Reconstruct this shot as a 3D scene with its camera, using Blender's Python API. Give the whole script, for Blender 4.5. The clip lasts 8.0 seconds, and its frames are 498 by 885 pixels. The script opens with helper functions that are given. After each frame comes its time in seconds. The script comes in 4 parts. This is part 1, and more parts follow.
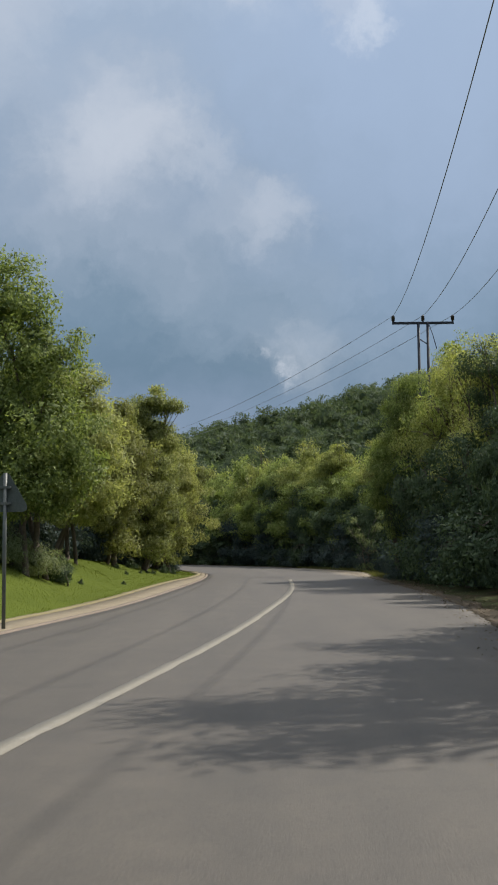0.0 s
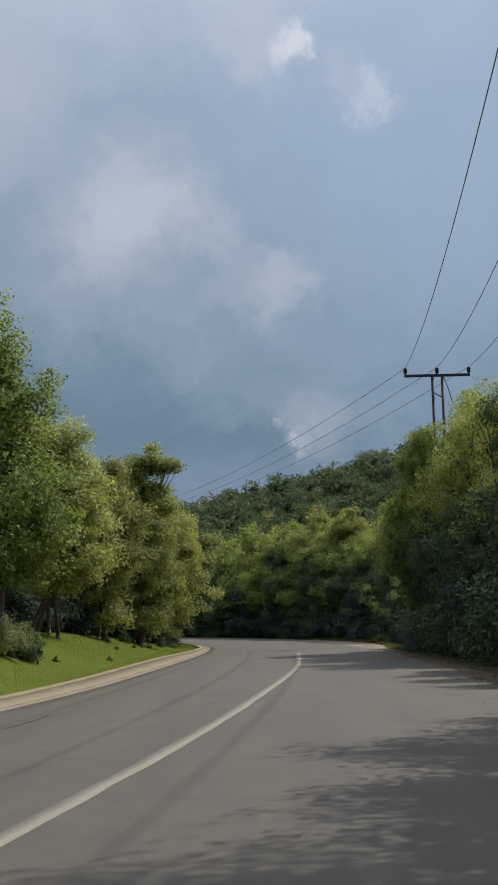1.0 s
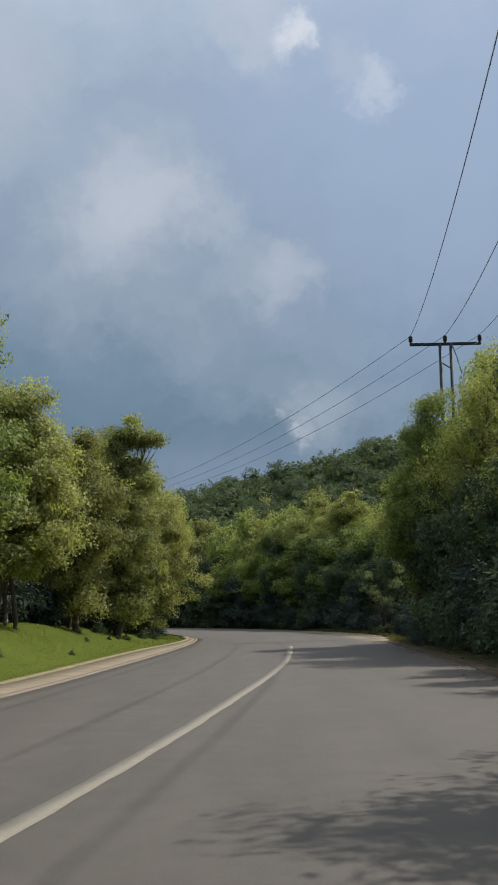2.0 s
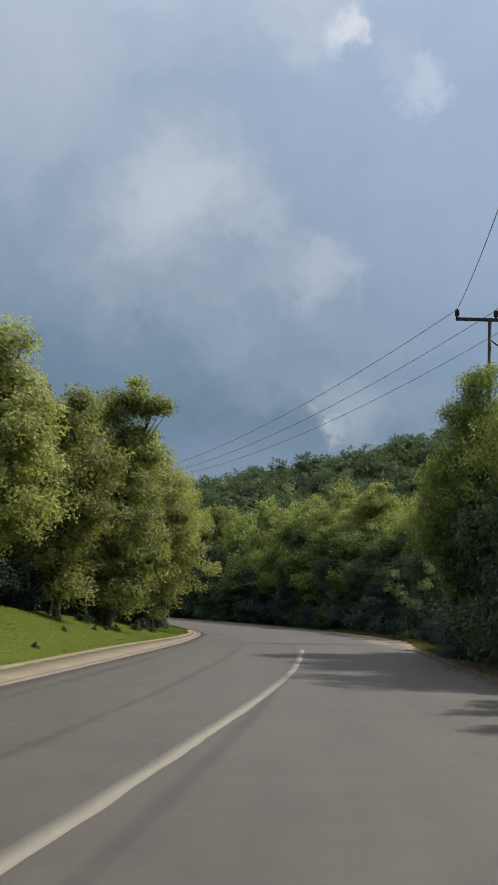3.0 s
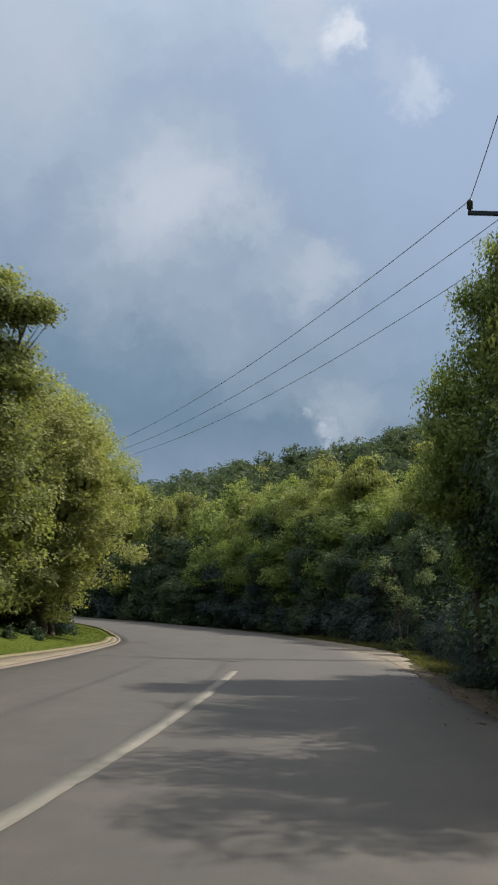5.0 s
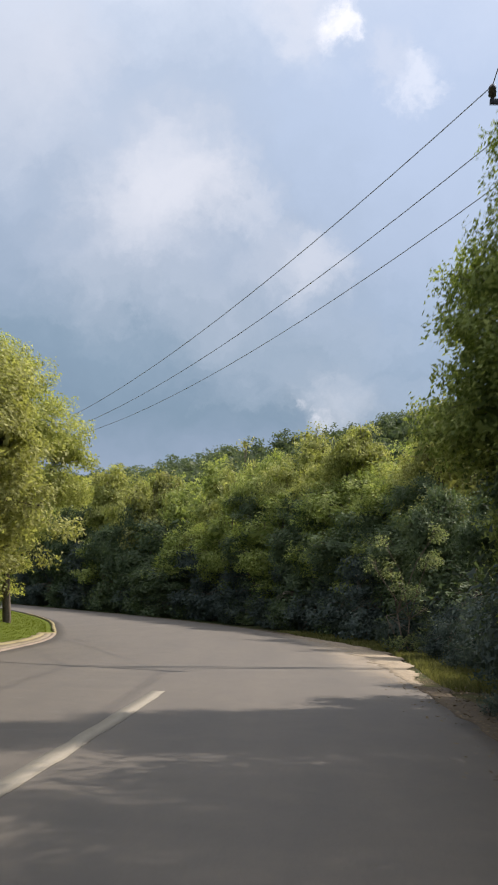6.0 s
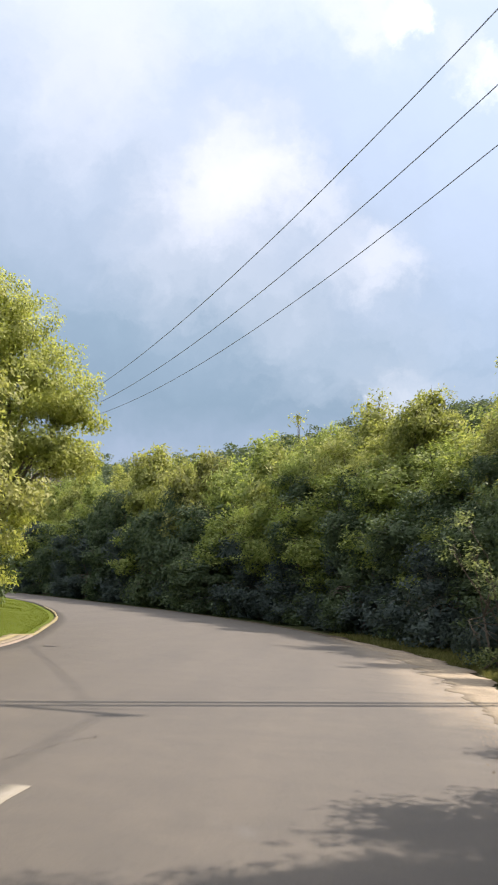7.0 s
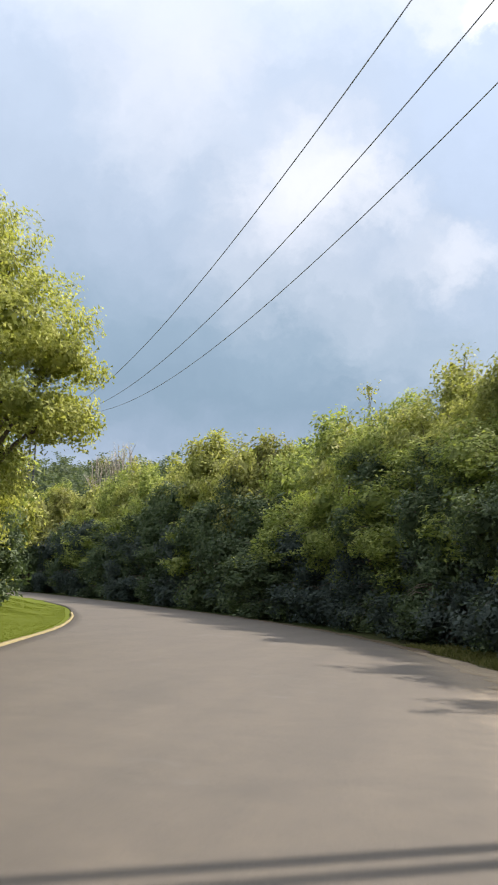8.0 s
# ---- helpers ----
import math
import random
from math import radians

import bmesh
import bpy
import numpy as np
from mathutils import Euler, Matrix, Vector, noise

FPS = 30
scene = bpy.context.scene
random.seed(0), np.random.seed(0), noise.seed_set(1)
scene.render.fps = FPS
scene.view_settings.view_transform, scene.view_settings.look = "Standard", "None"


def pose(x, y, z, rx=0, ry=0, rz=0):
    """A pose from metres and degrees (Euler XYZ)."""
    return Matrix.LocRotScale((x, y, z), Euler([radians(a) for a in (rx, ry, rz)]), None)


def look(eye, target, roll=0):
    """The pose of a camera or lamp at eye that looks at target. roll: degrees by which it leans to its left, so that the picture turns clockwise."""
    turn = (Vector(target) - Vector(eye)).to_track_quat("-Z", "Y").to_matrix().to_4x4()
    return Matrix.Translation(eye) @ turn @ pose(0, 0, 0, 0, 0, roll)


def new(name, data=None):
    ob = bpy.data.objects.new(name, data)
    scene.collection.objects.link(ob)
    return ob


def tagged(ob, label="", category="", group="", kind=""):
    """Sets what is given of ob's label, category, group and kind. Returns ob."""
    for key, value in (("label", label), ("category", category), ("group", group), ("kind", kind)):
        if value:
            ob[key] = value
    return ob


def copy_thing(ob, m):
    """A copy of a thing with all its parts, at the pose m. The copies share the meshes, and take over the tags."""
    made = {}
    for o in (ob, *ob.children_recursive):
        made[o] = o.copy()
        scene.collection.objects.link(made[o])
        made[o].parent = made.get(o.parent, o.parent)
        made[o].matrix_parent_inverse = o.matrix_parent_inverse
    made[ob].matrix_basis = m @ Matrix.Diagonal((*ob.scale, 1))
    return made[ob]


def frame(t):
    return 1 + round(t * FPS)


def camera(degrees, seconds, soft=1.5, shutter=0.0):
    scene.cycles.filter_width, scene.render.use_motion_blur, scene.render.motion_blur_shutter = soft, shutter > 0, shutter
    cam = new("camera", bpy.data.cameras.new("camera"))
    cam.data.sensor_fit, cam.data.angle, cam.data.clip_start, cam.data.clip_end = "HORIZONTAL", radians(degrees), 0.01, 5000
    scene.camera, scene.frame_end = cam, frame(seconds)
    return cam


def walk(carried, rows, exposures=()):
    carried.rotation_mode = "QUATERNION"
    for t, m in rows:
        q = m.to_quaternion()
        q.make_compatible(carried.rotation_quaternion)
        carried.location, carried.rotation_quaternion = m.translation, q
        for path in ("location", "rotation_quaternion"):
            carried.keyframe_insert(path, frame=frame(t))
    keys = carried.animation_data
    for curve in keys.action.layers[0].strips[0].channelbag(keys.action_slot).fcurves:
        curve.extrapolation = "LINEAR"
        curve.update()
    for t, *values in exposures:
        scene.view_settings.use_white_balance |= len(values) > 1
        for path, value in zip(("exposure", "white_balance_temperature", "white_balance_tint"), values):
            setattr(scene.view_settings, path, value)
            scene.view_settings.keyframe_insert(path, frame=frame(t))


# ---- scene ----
cam = camera(25.2, 8.0, soft=1.7, shutter=0.35)
# seconds, place, then yaw, pitch and roll in degrees
ROWS = [
    (0.0, -0.000, 0.000, 1.166, 0.643, 5.510, -0.466),
    (0.5, 0.145, 1.729, 1.138, 0.751, 7.514, -0.873),
    (1.0, 0.338, 3.535, 1.132, 1.239, 9.140, -1.062),
    (1.5, 0.546, 5.511, 1.094, 1.005, 9.394, -1.381),
    (1.7, 0.638, 6.351, 1.077, 1.041, 8.988, -1.435),
    (2.8, 0.868, 11.541, 1.155, 3.017, 8.349, 2.094),
    (3.0, 0.980, 12.559, 1.158, 2.968, 8.288, 2.393),
    (3.5, 1.276, 15.235, 1.124, 2.864, 8.488, 3.229),
    (4.0, 1.541, 18.041, 1.109, 2.664, 8.586, 3.200),
    (4.5, 1.834, 20.969, 1.120, 2.705, 8.442, 2.879),
    (5.0, 2.078, 24.033, 1.086, 2.713, 8.473, 2.466),
    (5.2, 2.176, 25.326, 1.097, 2.354, 8.497, 2.220),
    (6.3, 2.606, 32.517, 1.101, 2.818, 7.880, 3.339),
    (6.5, 2.674, 33.917, 1.105, 3.755, 7.808, 3.684),
    (7.0, 2.823, 37.518, 1.134, 5.755, 7.619, 3.663),
    (7.5, 2.905, 41.156, 1.126, 7.748, 7.576, 3.215),
    (8.0, 2.911, 44.824, 1.117, 10.023, 7.513, 3.179),
]
EXPOSURES = [(0.0, 0.13, 6500, 10), (0.5, -0.05, 6500, 10), (1.0, -0.05, 6500, 10), (1.7, -0.02, 6500, 10), (3.0, 0.02, 6500, 10), (4.0, 0.09, 6500, 10), (5.2, 0.15, 6500, 10),
             (6.3, 0.76, 7000, 16), (7.0, 0.97, 7000, 16), (7.5, 0.66, 7050, 15), (8.0, 0.92, 7050, 14)]
walk(cam, [(t, pose(x, y, z, 0, 0, yaw) @ pose(0, 0, 0, 90 + pitch) @ pose(0, 0, 0, 0, 0, roll))
           for t, x, y, z, yaw, pitch, roll in ROWS], EXPOSURES)

# ---- world and sun ----
SUN_EL, SUN_AZ = 49.0, 37.0  # degrees: height, and turn from +x (right of the road) towards +y (ahead)
to_sun = Vector((math.cos(radians(SUN_EL)) * math.cos(radians(SUN_AZ)),
                 math.cos(radians(SUN_EL)) * math.sin(radians(SUN_AZ)), math.sin(radians(SUN_EL))))
sun = new("sun", bpy.data.lights.new("sun", "SUN"))
sun.data.energy, sun.data.angle, sun.data.color = 5.0, radians(0.55), (1.0, 0.94, 0.85)
sun.matrix_world = look(to_sun * 100, (0, 0, 0))


def node(tree, kind, **values):
    n = tree.nodes.new(kind)
    for key, value in values.items():
        if key in n.inputs:
            n.inputs[key].default_value = value
    return n


def math_node(tree, op, a, b=0.0, clamp=False):
    n = tree.nodes.new("ShaderNodeMath")
    n.operation, n.use_clamp = op, clamp
    for socket, value in zip(n.inputs, (a, b)):
        if isinstance(value, (int, float)):
            socket.default_value = value
        else:
            tree.links.new(value, socket)
    return n.outputs[0]


def ramp(tree, fac, stops, mode="LINEAR"):
    n = tree.nodes.new("ShaderNodeValToRGB")
    n.color_ramp.interpolation = mode
    while len(n.color_ramp.elements) < len(stops):
        n.color_ramp.elements.new(1.0)
    for e, (at, colour) in zip(n.color_ramp.elements, stops):
        e.position = at
        e.color = (*colour, 1) if len(colour) == 3 else colour
    tree.links.new(fac, n.inputs[0])
    return n.outputs[0]


def mix(tree, fac, a, b, blend="MIX"):
    n = tree.nodes.new("ShaderNodeMix")
    n.data_type, n.blend_type = "RGBA", blend
    for socket, value in ((n.inputs[0], fac), (n.inputs[6], a), (n.inputs[7], b)):
        if isinstance(value, (int, float)):
            socket.default_value = value
        elif isinstance(value, tuple):
            socket.default_value = (*value, 1)
        else:
            tree.links.new(value, socket)
    return n.outputs[2]


def noise_tex(tree, vector, scale, detail=4.0, rough=0.55, distortion=0.0):
    n = node(tree, "ShaderNodeTexNoise", Scale=scale, Detail=detail, Roughness=rough, Distortion=distortion)
    if vector is not None:
        tree.links.new(vector, n.inputs["Vector"])
    return n


def build_world():
    w = bpy.data.worlds.new("sky")
    scene.world = w
    w.use_nodes = True
    t = w.node_tree
    t.nodes.clear()
    sky = t.nodes.new("ShaderNodeTexSky")
    sky.sky_type, sky.sun_disc = "NISHITA", False
    sky.sun_elevation, sky.sun_rotation = radians(SUN_EL), radians(90 - SUN_AZ)
    clear = node(t, "ShaderNodeBackground", Strength=0.08)
    t.links.new(sky.outputs[0], clear.inputs[0])
    way = t.nodes.new("ShaderNodeTexCoord").outputs["Generated"]
    # ragged directions, so that every cloud edge is uneven
    rag = noise_tex(t, way, 11.0, 6.0, 0.62)
    shift = t.nodes.new("ShaderNodeVectorMath")
    shift.operation = "MULTIPLY_ADD"
    t.links.new(rag.outputs["Color"], shift.inputs[0])
    shift.inputs[1].default_value, shift.inputs[2].default_value = (0.095,) * 3, (-0.0725,) * 3
    bent = t.nodes.new("ShaderNodeVectorMath")
    bent.operation = "ADD"
    t.links.new(way, bent.inputs[0])
    t.links.new(shift.outputs[0], bent.inputs[1])
    wisps = noise_tex(t, bent.outputs[0], 30.0, 5.0, 0.6)
    finer = t.nodes.new("ShaderNodeVectorMath")
    finer.operation = "MULTIPLY_ADD"
    t.links.new(wisps.outputs["Color"], finer.inputs[0])
    finer.inputs[1].default_value = (0.05,) * 3
    t.links.new(bent.outputs[0], finer.inputs[2])
    bent = finer.outputs[0]
    height = t.nodes.new("ShaderNodeSeparateXYZ")
    t.links.new(bent, height.inputs[0])
    flat = math_node(t, "ADD", height.outputs[2], 0.0)
    deck = ramp(t, flat, [(0.0, (0.24, 0.30, 0.40)), (0.10, (0.20, 0.27, 0.38)), (0.165, (0.138, 0.214, 0.298)),
                          (0.22, (0.166, 0.248, 0.338)), (0.30, (0.25, 0.33, 0.44)), (0.44, (0.33, 0.42, 0.55)),
                          (0.75, (0.95, 1.01, 1.10)), (1.0, (1.30, 1.36, 1.45))])
    # broad soft lighter and darker masses over the whole sky
    stretch = t.nodes.new("ShaderNodeMapping")
    stretch.inputs["Scale"].default_value = (1.0, 1.0, 2.2)
    t.links.new(bent, stretch.inputs[0])
    broad = noise_tex(t, stretch.outputs[0], 3.2, 6.0, 0.55)
    light = ramp(t, broad.outputs["Fac"], [(0.48, (0, 0, 0)), (0.72, (1, 1, 1))], "EASE")
    deck = mix(t, math_node(t, "MULTIPLY", light, 0.27), deck, (0.42, 0.49, 0.60))
    # clear gaps and cumulus heads: direction, angular radius, strength (above one: sunlit rims, above two: thin blue)
    for cx, cy, cz, wide, white in CLOUDS:
        c = Vector((cx, cy, cz)).normalized()
        dot = t.nodes.new("ShaderNodeVectorMath")
        dot.operation = "DISTANCE"
        t.links.new(bent, dot.inputs[0])
        dot.inputs[1].default_value = c
        edge = t.nodes.new("ShaderNodeMapRange")
        edge.interpolation_type = "SMOOTHERSTEP"
        t.links.new(dot.outputs["Value"], edge.inputs[0])
        for k, v in enumerate((wide * 1.25, 0.0, 0.0, white % 1.0)):
            edge.inputs[1 + k].default_value = v
        deck = mix(t, edge.outputs[0], deck, ((0.58, 0.62, 0.69), (0.80, 0.83, 0.88), (0.37, 0.475, 0.655))[int(white)])
    cloudy = node(t, "ShaderNodeBackground", Strength=1.0)
    t.links.new(deck, cloudy.inputs[0])
    both = t.nodes.new("ShaderNodeMixShader")
    both.inputs[0].default_value = 0.92
    t.links.new(clear.outputs[0], both.inputs[1])
    t.links.new(cloudy.outputs[0], both.inputs[2])
    out = t.nodes.new("ShaderNodeOutputWorld")
    t.links.new(both.outputs[0], out.inputs[0])


CLOUDS = [(0.17, 0.88, 0.43, 0.24, 2.62), (0.14, 0.95, 0.26, 0.15, 2.3), (0.03, 0.90, 0.42, 0.12, 2.3), (-0.115, 0.925, 0.363, 0.078, 0.58), (-0.148, 0.931, 0.334, 0.061, 0.40), (-0.075, 0.930, 0.359, 0.048, 0.42),
          (-0.033, 0.940, 0.341, 0.031, 0.35), (0.017, 0.956, 0.294, 0.040, 0.48), (-0.021, 0.953, 0.302, 0.041, 0.25),
          (0.018, 0.876, 0.480, 0.024, 1.75), (-0.015, 0.867, 0.497, 0.041, 0.45), (0.090, 0.892, 0.441, 0.026, 1.35), (-0.122, 0.925, 0.363, 0.038, 1.05),
          (0.061, 0.888, 0.455, 0.028, 0.30), (0.016, 0.987, 0.157, 0.023, 0.75), (0.033, 0.985, 0.170, 0.046, 0.35),
          (-0.242, 0.880, 0.409, 0.084, 0.30), (-0.258, 0.850, 0.458, 0.086, 0.28), (-0.196, 0.873, 0.447, 0.056, 0.25),
          (-0.172, 0.942, 0.287, 0.076, 0.20), (-0.082, 0.961, 0.265, 0.071, 0.15)]
build_world()


# ---- materials ----
def material(name, rough=0.8):
    m = bpy.data.materials.new(name)
    m.use_nodes = True
    t = m.node_tree
    bsdf = t.nodes["Principled BSDF"]
    bsdf.inputs["Roughness"].default_value = rough
    return m, t, bsdf


def place_of(t):
    return t.nodes.new("ShaderNodeTexCoord").outputs["Object"]


def bumped(t, bsdf, height, strength, distance):
    b = node(t, "ShaderNodeBump", Strength=strength, Distance=distance)
    t.links.new(height, b.inputs["Height"])
    t.links.new(b.outputs[0], bsdf.inputs["Normal"])


def asphalt_material():
    m, t, bsdf = material("worn_asphalt", 0.7)
    bsdf.inputs["Specular IOR Level"].default_value = 0.54
    at = place_of(t)
    broad = noise_tex(t, at, 0.35, 4, 0.6, 0.4)
    mid = noise_tex(t, at, 3.0, 5, 0.65)
    grain = noise_tex(t, at, 70.0, 3, 0.7)
    c = ramp(t, broad.outputs["Fac"], [(0.3, (0.044, 0.0365, 0.0272)), (0.7, (0.058, 0.0485, 0.0362))])
    c = mix(t, 0.5, c, ramp(t, mid.outputs["Fac"], [(0.35, (0.034, 0.029, 0.0235)), (0.65, (0.074, 0.061, 0.0455))]))
    c = mix(t, 0.45, c, ramp(t, grain.outputs["Fac"], [(0.35, (0.026, 0.023, 0.019)), (0.65, (0.088, 0.074, 0.056))]))
    along = t.nodes.new("ShaderNodeMapping")
    along.inputs["Scale"].default_value = (1.5, 0.10, 1.0)
    t.links.new(at, along.inputs[0])
    streak = noise_tex(t, along.outputs[0], 1.0, 5, 0.6)
    c = mix(t, 0.55, c, ramp(t, streak.outputs["Fac"], [(0.3, (0.70, 0.70, 0.71)), (0.7, (1.28, 1.26, 1.24))]), "MULTIPLY")
    patch = noise_tex(t, at, 0.9, 6, 0.7, 0.8)
    c = mix(t, 0.5, c, ramp(t, patch.outputs["Fac"], [(0.3, (0.72, 0.72, 0.73)), (0.7, (1.26, 1.25, 1.23))]), "MULTIPLY")
    # pitted binder between the stones
    pits = noise_tex(t, at, 26.0, 4, 0.75)
    c = mix(t, 0.7, c, ramp(t, pits.outputs["Fac"], [(0.36, (0.55, 0.54, 0.52)), (0.46, (1.0, 1.0, 1.0)), (0.60, (1.0, 1.0, 1.0)), (0.70, (1.35, 1.32, 1.28))]), "MULTIPLY")
    # scattered oil spots and patches
    spots = noise_tex(t, at, 1.1, 2, 0.5, 1.2)
    s = ramp(t, spots.outputs["Fac"], [(0.68, (0, 0, 0)), (0.76, (1, 1, 1))])
    c = mix(t, math_node(t, "MULTIPLY", s, 0.4), c, (0.08, 0.075, 0.07))
    # sand blown in from the verge
    dust = t.nodes.new("ShaderNodeAttribute")
    dust.attribute_name = "dust"
    blown = math_node(t, "ADD", dust.outputs["Fac"], math_node(t, "MULTIPLY", math_node(t, "SUBTRACT", patch.outputs["Fac"], 0.5), 0.9))
    c = mix(t, ramp(t, blown, [(0.25, (0, 0, 0)), (0.95, (0.85, 0.85, 0.85))], "EASE"), c, (0.17, 0.14, 0.102))
    t.links.new(c, bsdf.inputs["Base Color"])
    bumped(t, bsdf, grain.outputs["Fac"], 0.5, 0.006)
    return m


def plain_material(name, dark, light, scale, rough=0.85, bump=0.3, fine=40.0):
    m, t, bsdf = material(name, rough)
    bsdf.inputs["Specular IOR Level"].default_value = 0.5 if rough < 0.6 else 0.22
    at = place_of(t)
    broad = noise_tex(t, at, scale, 5, 0.65, 0.5)
    grain = noise_tex(t, at, fine, 3, 0.7)
    c = ramp(t, broad.outputs["Fac"], [(0.3, dark), (0.7, light)])
    g = ramp(t, grain.outputs["Fac"], [(0.3, tuple(v * 0.6 for v in dark)), (0.7, tuple(min(1, v * 1.25) for v in light))])
    c = mix(t, 0.4, c, g)
    t.links.new(c, bsdf.inputs["Base Color"])
    if bump:
        bumped(t, bsdf, grain.outputs["Fac"], bump, 0.01)
    return m


def paint_material():
    m, t, bsdf = material("worn_road_paint", 0.7)
    at = place_of(t)
    wear = noise_tex(t, at, 5.0, 6, 0.7)
    grain = noise_tex(t, at, 60.0, 3, 0.7)
    c = ramp(t, grain.outputs["Fac"], [(0.3, (0.12, 0.108, 0.082)), (0.7, (0.195, 0.176, 0.138))])
    s = ramp(t, wear.outputs["Fac"], [(0.56, (0, 0, 0)), (0.68, (1, 1, 1))])
    c = mix(t, math_node(t, "MULTIPLY", s, 0.7), c, (0.2, 0.185, 0.16))
    t.links.new(c, bsdf.inputs["Base Color"])
    bumped(t, bsdf, grain.outputs["Fac"], 0.3, 0.004)
    return m


def leaf_material(name, dark, mid, light, shine=0.18, through_light=0.46):
    """Leaves that let some light through, each of its own tint, with broader sprays of lighter growth."""
    m, t, bsdf = material(name, 0.6)
    info = t.nodes.new("ShaderNodeNewGeometry")
    tree_info = t.nodes.new("ShaderNodeObjectInfo")
    at = place_of(t)
    spray = noise_tex(t, at, 1.1, 4, 0.65)
    f = math_node(t, "MULTIPLY", info.outputs["Random Per Island"], 0.45)
    f = math_node(t, "ADD", f, math_node(t, "MULTIPLY", spray.outputs["Fac"], 1.0))
    f = math_node(t, "ADD", f, math_node(t, "MULTIPLY", tree_info.outputs["Random"], 0.25))
    c = ramp(t, math_node(t, "SUBTRACT", f, 0.32), [(0.1, dark), (0.5, mid), (0.95, light)])
    t.links.new(c, bsdf.inputs["Base Color"])
    bsdf.inputs["Specular IOR Level"].default_value = shine
    glow = t.nodes.new("ShaderNodeBsdfTranslucent")
    warm = mix(t, 1.0, c, (1.08, 1.12, 0.64), "MULTIPLY")
    t.links.new(warm, glow.inputs[0])
    both = t.nodes.new("ShaderNodeMixShader")
    both.inputs[0].default_value = through_light
    t.links.new(bsdf.outputs[0], both.inputs[1])
    t.links.new(glow.outputs[0], both.inputs[2])
    t.links.new(both.outputs[0], t.nodes["Material Output"].inputs[0])
    return m


ASPHALT = asphalt_material()
PAINT = paint_material()
CONCRETE = plain_material("sandy_concrete", (0.15, 0.125, 0.062), (0.24, 0.205, 0.11), 1.5)
KERBSTONE = plain_material("pale_kerbstone", (0.15, 0.118, 0.092), (0.235, 0.19, 0.15), 1.5)
GUTTER = plain_material("dusty_gutter", (0.145, 0.12, 0.082), (0.23, 0.19, 0.13), 1.2)
DIRT = plain_material("dry_verge_sand", (0.14, 0.115, 0.082), (0.29, 0.24, 0.175), 1.6, bump=0.6, fine=25.0)
LITTER = plain_material("leaf_litter", (0.035, 0.026, 0.016), (0.085, 0.062, 0.036), 1.4, bump=0.9, fine=14.0)


def ground_material():
    """Turf that gives way, with an uneven edge, to leaf litter with low green growth under the trees."""
    m, t, bsdf = material("turf_and_woodland_floor", 0.9)
    bsdf.inputs["Specular IOR Level"].default_value = 0.04
    at = place_of(t)
    broad, mid, grain = noise_tex(t, at, 0.7, 5, 0.65, 0.5), noise_tex(t, at, 3.2, 5, 0.65), noise_tex(t, at, 17.0, 3, 0.7)
    turf = ramp(t, broad.outputs["Fac"], [(0.3, (0.054, 0.073, 0.011)), (0.7, (0.086, 0.109, 0.018))])
    turf = mix(t, 0.4, turf, ramp(t, grain.outputs["Fac"], [(0.3, (0.036, 0.048, 0.008)), (0.7, (0.12, 0.15, 0.026))]))
    litter = ramp(t, mid.outputs["Fac"], [(0.35, (0.03, 0.024, 0.014)), (0.65, (0.075, 0.056, 0.033))])
    growth = ramp(t, grain.outputs["Fac"], [(0.3, (0.018, 0.03, 0.01)), (0.7, (0.055, 0.08, 0.026))])
    patchy = ramp(t, broad.outputs["Fac"], [(0.38, (0, 0, 0)), (0.62, (1, 1, 1))])
    floor = mix(t, math_node(t, "MULTIPLY", patchy, 0.85), litter, growth)
    deep = t.nodes.new("ShaderNodeAttribute")
    deep.attribute_name = "deep_woods"
    floor = mix(t, deep.outputs["Fac"], floor, growth)
    near = t.nodes.new("ShaderNodeAttribute")
    near.attribute_name = "wooded"
    edge = math_node(t, "ADD", near.outputs["Fac"], math_node(t, "MULTIPLY", math_node(t, "SUBTRACT", mid.outputs["Fac"], 0.5), 0.9))
    edge = ramp(t, edge, [(0.35, (0, 0, 0)), (0.6, (1, 1, 1))])
    t.links.new(mix(t, edge, turf, floor), bsdf.inputs["Base Color"])
    bumped(t, bsdf, grain.outputs["Fac"], 0.8, 0.01)
    return m


GROUND = ground_material()
TAR = plain_material("tar_seam", (0.03, 0.027, 0.024), (0.05, 0.045, 0.04), 4.0, rough=0.6)
BARK = plain_material("grey_bark", (0.07, 0.055, 0.042), (0.17, 0.14, 0.11), 3.0, bump=1.0, fine=22.0)
PALE_BARK = plain_material("pale_bark", (0.22, 0.20, 0.17), (0.36, 0.33, 0.28), 3.0, bump=0.8, fine=22.0)
STEEL = plain_material("dark_painted_steel", (0.02, 0.024, 0.032), (0.042, 0.047, 0.057), 3.0, rough=0.55)
GALVANISED = plain_material("weathered_zinc", (0.06, 0.068, 0.062), (0.11, 0.12, 0.11), 2.0, rough=0.5)
PORCELAIN = plain_material("dark_glazed_porcelain", (0.02, 0.017, 0.016), (0.05, 0.04, 0.035), 5.0, rough=0.25, bump=0.0)
PLATE = plain_material("dull_sign_back", (0.06, 0.075, 0.07), (0.10, 0.115, 0.105), 3.0, rough=0.6)
WIRE = plain_material("wire_aluminium", (0.22, 0.235, 0.26), (0.32, 0.335, 0.36), 5.0, rough=0.95, bump=0.0)
for dull in (STEEL, WIRE, PLATE):
    dull.node_tree.nodes["Principled BSDF"].inputs["Specular IOR Level"].default_value = 0.12
